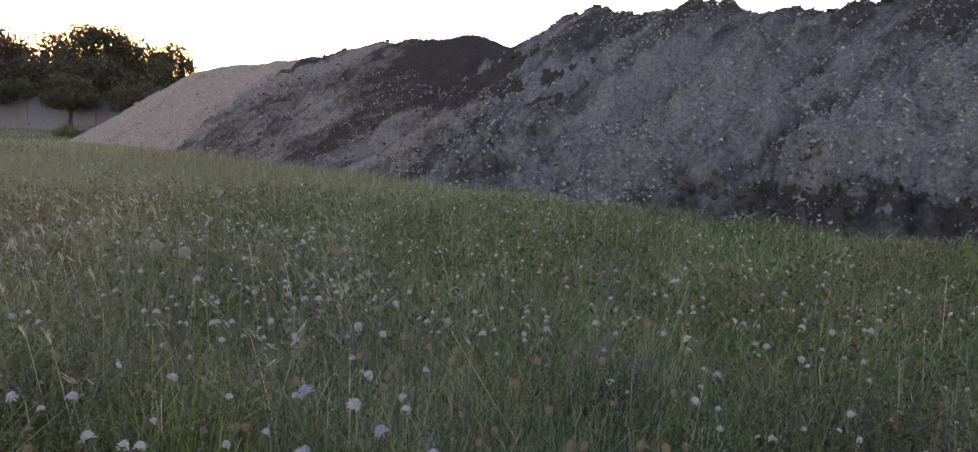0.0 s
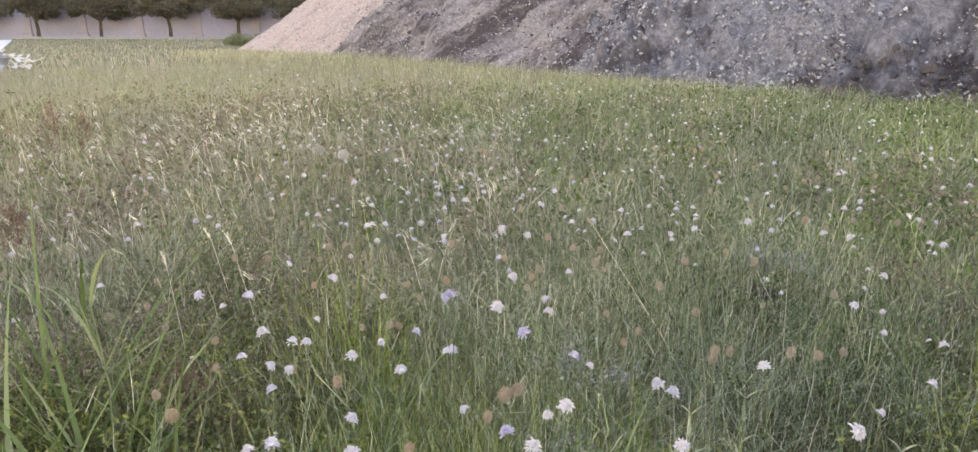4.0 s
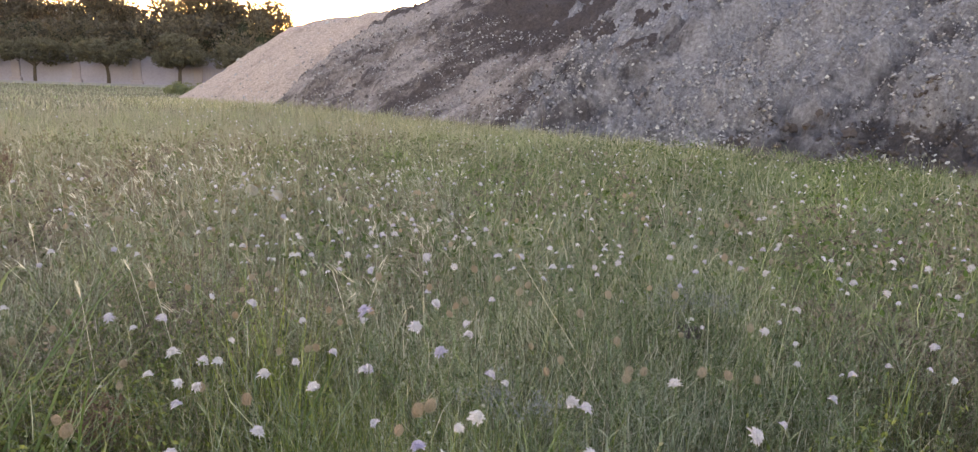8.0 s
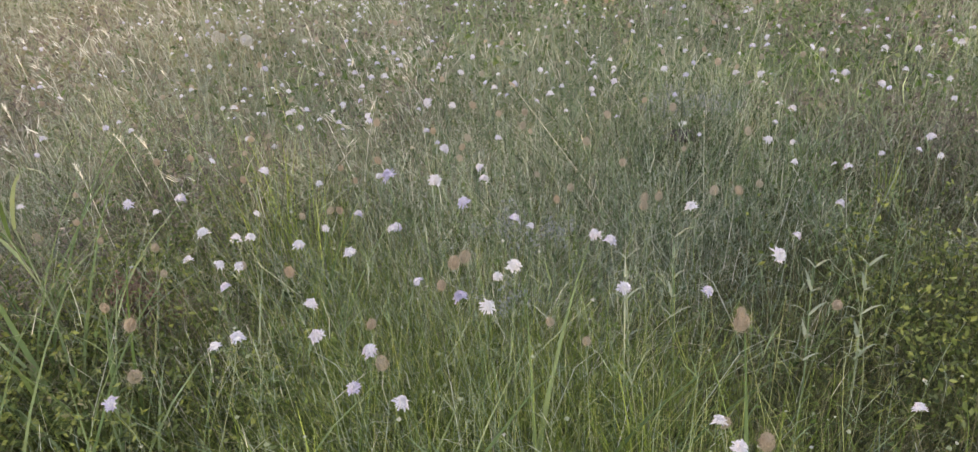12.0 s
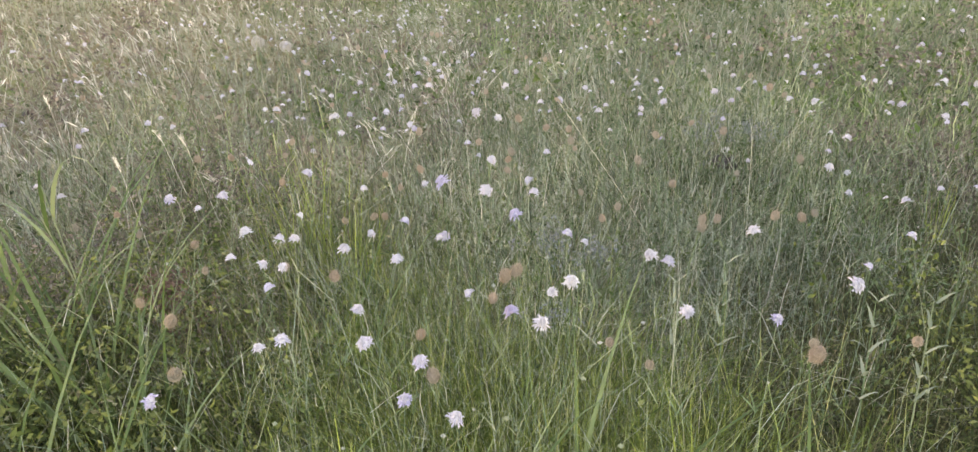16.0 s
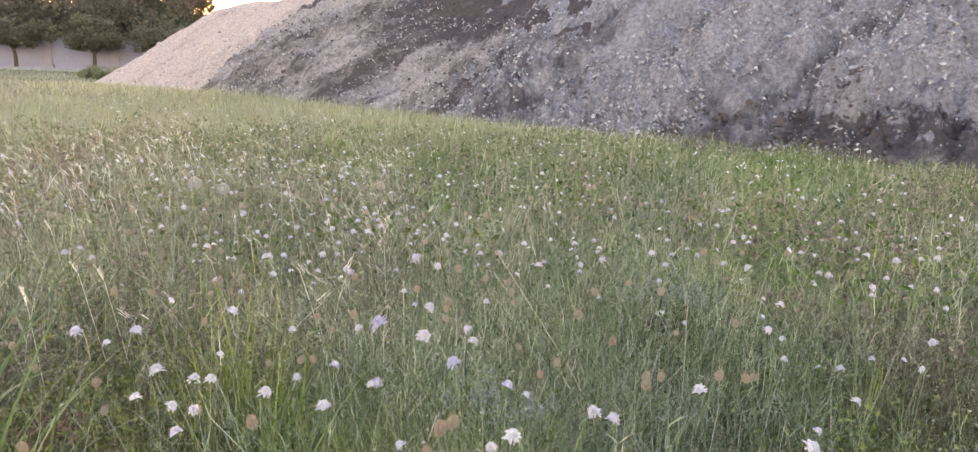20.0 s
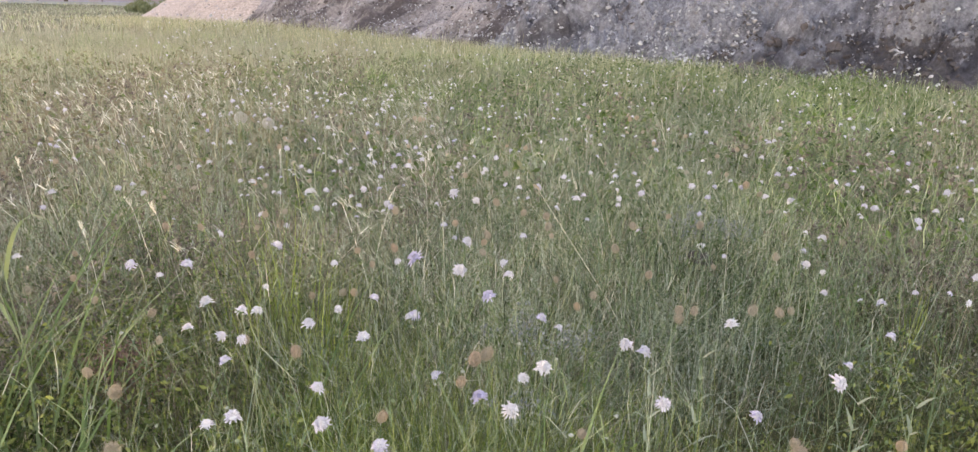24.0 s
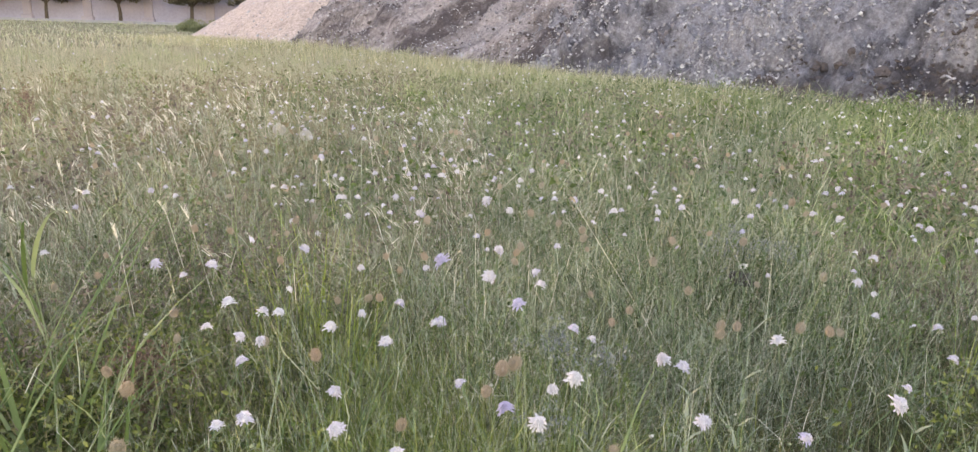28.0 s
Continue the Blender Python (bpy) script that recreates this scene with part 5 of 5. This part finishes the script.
def dock(x, y, tall, seed):
    """A dry dock: an upright stalk with short side branches set with brown seed clusters."""
    rng = np.random.default_rng(seed)
    root = thing("dock_plant", (x, y, 0), "dry reddish-brown dock stalk with clustered seeds", "weed", "dry docks")
    pieces = [tube([(0, 0, -0.01), (0.01, 0, tall * 0.5), (0.0, 0.02, tall)], [0.004, 0.003, 0.0012], 5)]
    cs = []
    for k in range(11):
        z, a = tall * (0.38 + 0.05 * k), k * 2.4
        r = 0.11 * (1.15 - 0.08 * k)
        end = np.array([math.cos(a) * r, math.sin(a) * r, z + r * 1.6])
        pieces.append(tube([(0, 0, z), end * (0.6, 0.6, 1) - (0, 0, r * 0.4), end], [0.002, 0.0016, 0.0008], 4))
        cs += [np.array([0, 0, z]) + (end - (0, 0, z)) * q for q in (0.4, 0.6, 0.8, 1.0)]
    cs += [np.array([0, 0.018, tall * q]) for q in (0.88, 0.94, 1.0)]
    part("stem", mesh_np("stem", *joined(pieces), DOCK), None, root)
    part("seed_spike", mesh_np("seed_spike", *leaves(np.array(cs), np.full(len(cs), 0.022), 900, 0.007, rng, 1.0), DOCK), None, root)
    for k in range(5):
        v, f = one_strip((0, 0, 0.02 + 0.03 * k), rng.uniform(0.16, 0.26), 0.035, rng.uniform(0.3, 0.6), rng.uniform(0.3, 0.8), k * 2.4, 5)
        part("leaf", mesh_np("leaf", v, f, DOCK if k % 2 else WEED), None, root)


for k, (x, y, h) in enumerate([(-3.9, 5.2, 0.8), (-3.75, 5.35, 0.7), (-2.5, 3.0, 0.6), (-1.06, 1.86, 0.42)]):
    dock(x, y, h, 950 + k)

def lime_tuft(x, y, tall, seed):
    rng = np.random.default_rng(seed)
    root = thing("grass_tuft", (x, y, 0), "upright tuft of bright lime-green grass blades", "grass", "lime grass tufts")
    for k in range(12):
        v, f = one_strip((rng.normal(0, 0.025), rng.normal(0, 0.025), 0), tall * rng.uniform(0.6, 1.1), rng.uniform(0.006, 0.011), rng.uniform(0.0, 0.22), rng.uniform(0.0, 0.3), rng.uniform(0, 6.28))
        part("blade", mesh_np("blade", v, f, LIME), None, root)


for k, (x, y, h) in enumerate([(-0.43, 1.12, 0.56), (0.27, 1.08, 0.56), (-0.70, 2.3, 0.66), (-0.62, 2.22, 0.62), (-0.78, 2.4, 0.68), (-0.85, 2.3, 0.62), (-0.55, 2.1, 0.58), (1.5, 2.6, 0.4), (-1.0, 3.1, 0.5)]):
    lime_tuft(x, y, h, 980 + k)

# ---- bluish branching herbs, seed clocks, pale spikes and grey fuzz ----
def branched_herb(x, y, tall, seed):
    """A thin forking stem whose side branches end in small buds."""
    rng = np.random.default_rng(seed)
    root = thing("branching_herb", (x, y, 0), "wiry bluish-green branching herb with small buds", "herb", "branching herbs")
    u = np.linspace(0, 1, 7)
    sway, turn = rng.uniform(-0.25, 0.25), rng.uniform(0, 6.28)
    pts = np.stack([math.cos(turn) * sway * u**1.5 * tall, math.sin(turn) * sway * u**1.5 * tall, u * tall], -1)
    part("stem", mesh_np("stem", *tube(pts, 0.0022 - 0.0013 * u, 5), GREYGREEN), None, root)
    for k in range(8):
        c = pts[2 + k // 2] * (1, 1, 1 - 0.03 * (k % 2))
        a, r = k * 2.4 + rng.uniform(-0.3, 0.3), tall * rng.uniform(0.16, 0.30)
        end = c + np.array([math.cos(a) * r * 0.7, math.sin(a) * r * 0.7, r * rng.uniform(0.5, 1.0)])
        mid = (c + end) / 2 + (0, 0, -0.12 * r)
        pieces = [tube([c, mid, end], [0.0012, 0.001, 0.0006], 4)]
        for w in range(2):
            tip = mid + np.array([rng.uniform(-0.5, 0.5), rng.uniform(-0.5, 0.5), rng.uniform(0.4, 0.8)]) * r * 0.6
            pieces += [tube([mid, tip], [0.0008, 0.0004], 3), tube([tip - (0, 0, 0.002), tip + (0, 0, 0.003), tip + (0, 0, 0.007)], [0.001, 0.0034, 0.001], 5)]
        pieces.append(tube([end - (0, 0, 0.002), end + (0, 0, 0.004), end + (0, 0, 0.009)], [0.001, 0.0042, 0.0012], 5))
        part("branch", mesh_np("branch", *joined(pieces), GREYGREEN), None, root)


for k, (x, y, h) in enumerate([(0.35, 2.67, 0.72), (0.22, 2.35, 0.62), (0.48, 2.45, 0.6), (0.62, 2.8, 0.64), (0.1, 2.75, 0.6), (0.4, 2.1, 0.58), (0.85, 2.6, 0.6), (0.15, 1.95, 0.56), (0.72, 3.3, 0.64), (0.3, 3.2, 0.6), (-0.15, 2.3, 0.6), (0.95, 1.95, 0.62), (1.05, 1.7, 0.66), (0.8, 1.62, 0.6)]):
    branched_herb(x, y, h, 1100 + k)


def seed_clock(x, y, z, r, seed):
    """A goat's-beard clock: fine rays from the middle, each with a small parasol of hairs."""
    rng = np.random.default_rng(seed)
    root = thing("goatsbeard_plant", (x, y, 0), "goat's-beard with a large pale round seed clock", "wildflower", "goatsbeard plants")
    part("stem", mesh_np("stem", *tube([(0.03, 0, -0.01), (0.02, 0.01, z * 0.5), (0, 0, z)], [0.003, 0.0026, 0.002], 5), STEM), None, root)
    rays, tops = [], []
    for k in range(90):
        zc = 1 - 1.8 * (k + 0.5) / 90
        a, q = k * 2.39996, math.sqrt(1 - zc * zc)
        d = np.array([q * math.cos(a), q * math.sin(a), zc])
        c = np.array([0, 0, z])
        rays.append(tube([c + d * 0.006, c + d * r * 0.8], [0.0007, 0.0004], 3))
        m = np.array(Vector(d).to_track_quat("Z", "Y").to_matrix())
        fv, ft = petal_ring(9, 0.0005, r * 0.32, 0.0011, 0.0, r * 0.16, rng, 0.0)
        tops.append((fv @ m.T + c + d * r * 0.8, ft))
    part("rays", mesh_np("rays", *joined(rays), STRAW), None, root)
    part("parasols", mesh_np("parasols", *joined(tops), CLOCK), None, root)


seed_clock(-1.60, 4.53, 0.60, 0.038, 1201)
seed_clock(-1.40, 4.41, 0.59, 0.034, 1202)


def grass_spike(x, y, z, long, seed):
    """A silky pale flower spike on a bowed stem."""
    rng = np.random.default_rng(seed)
    root = thing("grass_spike", (x, y, 0), "silky cream-coloured grass spike on a thin bowed stem", "grass", "silky grass spikes")
    t = rng.uniform(2.2, 4.0)
    d = np.array([math.cos(t), math.sin(t), 0])
    part("stem", mesh_np("stem", *tube([-d * 0.1, -d * 0.06 + (0, 0, z * 0.5), (0, 0, z)], [0.0013, 0.0011, 0.0008], 4), STRAW), None, root)
    k = 46
    u = rng.uniform(0, 1, k)
    base = np.array([0, 0, z]) + u[:, None] * (d * 0.45 + (0, 0, 0.9)) * long
    v, f = strips(base, rng.uniform(0.3, 0.5, k) * long * np.sin(0.5 + 2.4 * u), np.full(k, 0.0022), rng.uniform(0.2, 0.6, k), np.zeros(k), rng.uniform(0, 6.28, k), 2)
    part("spike", mesh_np("spike", v, f, STRAW), None, root)


for k, (x, y, z) in enumerate([(-3.53, 5.22, 0.6), (-2.8, 4.03, 0.6), (-1.85, 3.92, 0.6), (-1.21, 2.49, 0.6), (-1.31, 2.22, 0.6), (-1.74, 3.19, 0.6), (-1.0, 4.32, 0.6), (-1.52, 3.52, 0.6), (-1.32, 2.55, 0.6), (-2.53, 4.07, 0.6), (-2.25, 3.83, 0.6), (-2.31, 4.57, 0.6), (-2.02, 3.05, 0.6), (-2.23, 5.14, 0.6), (-2.09, 5.88, 0.6)]):
    grass_spike(x, y, z, 0.06 + 0.01 * math.sin(k * 2.3), 1300 + k)


def fuzzy_herb(x, y, z, r, count, seed):
    rng = np.random.default_rng(seed)
    root = thing("woolly_herb", (x, y, 0), "low woolly grey herb sunk among the stems", "herb", "woolly herbs")
    cs = rng.normal(0, 1, (14, 3)) * (r * 0.6, r * 0.6, r * 0.35) + (0, 0, z)
    for c in cs[:6]:
        part("stem", mesh_np("stem", *tube([(0, 0, -0.01), tuple(c * (0.5, 0.5, 0.6)), tuple(c)], [0.002, 0.0015, 0.0008], 4), GREYGREEN), None, root)
    part("foliage", mesh_np("foliage", *leaves(cs, np.full(14, r * 0.5), count, 0.006, rng, 0.7), FUZZ), None, root)


for k, (x, y, z, r, c) in enumerate([(0.02, 1.98, 0.46, 0.06, 260), (0.14, 1.92, 0.45, 0.05, 220), (0.75, 3.04, 0.43, 0.12, 600), (0.95, 3.1, 0.42, 0.09, 400), (0.02, 1.62, 0.42, 0.05, 180)]):
    fuzzy_herb(x, y, z, r, c, 1350 + k)


# ---- rubbish tipped at the edge of the track ----
BLUE = rough_matter("blue_plastic", [(0.3, (0.26, 0.33, 0.42)), (0.7, (0.38, 0.45, 0.54))], 6.0, 30.0, 0.01, 0.4)
SCRAP = rough_matter("white_scrap", [(0.3, (0.46, 0.44, 0.41)), (0.7, (0.62, 0.60, 0.56))], 6.0, 30.0, 0.005, 0.6)


def crumpled(name, place, size, mat, label, category, seed, flat=0.5):
    r = np.random.default_rng(seed)
    m = bmesh.new()
    bmesh.ops.create_icosphere(m, subdivisions=3, radius=1.0)
    for v in m.verts:
        q = 1 + 0.35 * noise.noise(v.co * 2.3 + Vector((seed, 0, 0))) + 0.15 * noise.noise(v.co * 6.0)
        v.co = Vector((v.co.x * size[0] * q, v.co.y * size[1] * q, (max(v.co.z, -0.4) + 0.4) * size[2] * q))
    ob = part(name, m, mat, None)
    ob.matrix_basis = Matrix.Translation(place) @ Matrix.Rotation(r.uniform(0, 6.28), 4, "Z")
    return tagged(ob, label, category)


crumpled("plastic_sheet", (-15.6, 18.5, 0.0), (0.40, 0.22, 0.22), BLUE, "crumpled pale blue plastic sheet in the rubble", "rubbish", 1)
def scrap(x, y, long, wide, seed):
    """A thin bent strip of pale plastic or board, crumpled along its length."""
    r = np.random.default_rng(seed)
    m = bmesh.new()
    rows = []
    for k in range(7):
        u = k / 6 - 0.5
        w = wide * r.uniform(0.35, 1.0) / 2
        z = 0.10 + r.uniform(0.0, 0.10) + 0.12 * abs(u)
        rows.append([m.verts.new((u * long + r.normal(0, 0.02), s * w, z + dz + s * r.uniform(-0.03, 0.03))) for dz in (0, 0.015) for s in (-1, 1)])
    for p, q in zip(rows, rows[1:]):
        for i, j in ((0, 1), (1, 3), (3, 2), (2, 0)):
            m.faces.new((p[i], p[j], q[j], q[i]))
    for e in (rows[0], rows[-1]):
        m.faces.new((e[0], e[1], e[3], e[2]))
    bmesh.ops.recalc_face_normals(m, faces=m.faces)
    ob = part("plastic_scrap", m, SCRAP, None)
    ob.matrix_basis = pose(x, y, 0.0, 0, 0, r.uniform(0, 180))
    return tagged(ob, "thin crumpled whitish scrap lying on the rubble by the track", "rubbish", "pale scraps by the track")


for k, (x, y, q, w) in enumerate([(-24.7, 30.0, 0.7, 0.14), (-22.9, 27.8, 0.6, 0.10), (-21.4, 26.0, 0.6, 0.12), (-19.6, 24.3, 0.5, 0.12), (-18.6, 23.4, 0.6, 0.14), (-17.5, 22.2, 0.7, 0.10), (-16.6, 21.4, 0.8, 0.14), (-16.0, 20.4, 0.5, 0.16), (-15.4, 19.6, 0.6, 0.10), (-14.6, 18.4, 0.5, 0.12), (-14.0, 17.8, 0.4, 0.16), (-13.4, 16.2, 0.4, 0.10), (-12.6, 14.5, 0.45, 0.16), (-10.6, 12.2, 0.3, 0.10), (-8.9, 10.2, 0.3, 0.12)]):
    scrap(x, y, q, w, 1000 + k)
for k in range(16):
    q = k / 15
    c = ROAD_A + (ROAD_B - ROAD_A) * (0.05 + 0.6 * q) + ROAD_OUT * (0.15 + 0.3 * math.sin(k * 2.3))
    crumpled("rubble_pile", (float(c[0]), float(c[1]), -0.02), (0.5, 0.4, 0.32), KERB if k % 3 else CLOD, "small grey heap of earth and rubble at the track's edge", "rubble", 20 + k)

# ---- stones and clods on the heaps ----
rng = np.random.default_rng(55)
strew(gravel, gravel_heap, 290, -3, 14.5, 13.6, 21.0, 0.05, 0.15, STONE_MESHES, "stone", rng)
strew(gravel, gravel_heap, 50, -3, 14, 13.6, 21.5, 0.05, 0.15, CLOD_MESHES, "clod", rng, 0.8)
strew(gravel, gravel_heap, 170, -3, 6.5, 13.5, 14.9, 0.07, 0.3, CLOD_MESHES, "clod", rng, 0.8)
for root, height, count, s0, s1, hi in ((gravel, gravel_heap, 60, -8, 13.8, 0.24), (earth, earth_heap, 34, 14.5, 27, 0.2)):
    for k in range(count):
        s = rng.uniform(s0, s1)
        line = np.linspace(18, 23, 40)
        top = height(np.full(40, s), line)
        n = float(line[np.argmax(top - 0.04 * line)]) + rng.normal(0, 0.12)
        size = 0.08 + hi * rng.uniform() ** 3
        ob = part("clod", CLOD_MESHES[int(rng.integers(5))], None, root)
        ob.matrix_basis = Matrix.Translation((-s, n, float(height(np.float64(s), np.float64(n))) + size * 0.12)) @ Matrix.Rotation(rng.uniform(0, 6.28), 4, "Z") @ Matrix.Diagonal((size, size * rng.uniform(0.6, 1.0), size * rng.uniform(0.6, 1.0), 1))
strew(earth, earth_heap, 110, 13, 26, 14, 18.5, 0.05, 0.15, STONE_MESHES, "stone", rng)
strew(earth, earth_heap, 60, 13, 26, 14, 20.5, 0.07, 0.28, CLOD_MESHES, "clod", rng, 0.8)
strew(sand, sand_heap, 40, 23, 33, 14, 19, 0.08, 0.3, STONE_MESHES, "stone", rng)
pebbles(gravel, gravel_heap, 60000, -5, 15.5, 13.5, 22, 0.026, 0.11, rng)
pebbles(gravel, gravel_heap, 9000, -4, 7, 13.4, 14.7, 0.02, 0.12, rng, CLOD, "soil_scatter")
pebbles(earth, earth_heap, 14000, 12, 28, 14, 18.6, 0.02, 0.10, rng)
pebbles(earth, earth_heap, 6000, 12, 28, 14, 21, 0.02, 0.12, rng, CLOD, "soil_scatter")
pebbles(gravel, gravel_heap, 3200, 5.5, 15, 13.6, 17.5, 0.03, 0.13, rng, None, "rubble_scatter")
pebbles(sand, sand_heap, 900, 23, 34, 14, 20, 0.03, 0.12, rng)
# single lumps that stand out: on the crest, on the face and in the grass at the foot
for s, n, size, dark in [(13.9, 20.6, 0.32, 1), (9.15, 22.2, 0.26, 1), (6.75, 21.2, 0.26, 1), (4.3, 21.6, 0.3, 1), (15.0, 20.3, 0.3, 1), (11.7, 14.15, 0.22, 0), (8.4, 15.0, 0.32, 0), (4.0, 15.35, 0.28, 0), (6.9, 14.5, 0.24, 0), (5.6, 16.4, 0.24, 0)]:
    z = float(gravel_heap(np.float64(s), np.float64(n)))
    ob = part("clod" if dark else "stone", (CLOD_MESHES if dark else STONE_MESHES)[int(s * 7) % 5], None, gravel)
    ob.matrix_basis = Matrix.Translation((-s, n, z + size * 0.05)) @ Matrix.Rotation(s, 4, "Z") @ Matrix.Diagonal((size, size * 0.8, size * 0.75, 1))
for x, y, size in [(4.15, 13.2, 0.40), (4.6, 12.8, 0.22), (6.8, 11.6, 0.3)]:
    ob = part("earth_clod", CLOD_MESHES[1].copy(), None, None)
    ob.matrix_basis = Matrix.Translation((x, y, size * 0.3)) @ Matrix.Diagonal((size, size * 0.9, size * 0.9, 1))
    tagged(ob, "dark clod of earth lying in the grass by the heap", "clod", "loose clods")

# a dark crumpled scrap with a white piece on it, caught in the grass
crumpled("dark_scrap", (0.80, 3.0, 0.30), (0.05, 0.035, 0.035), CLOD, "small dark crumpled scrap caught among the stems", "rubbish", 61)
crumpled("white_piece", (0.80, 3.0, 0.365), (0.022, 0.016, 0.012), SCRAP, "small white fragment lying on the dark scrap", "rubbish", 62)
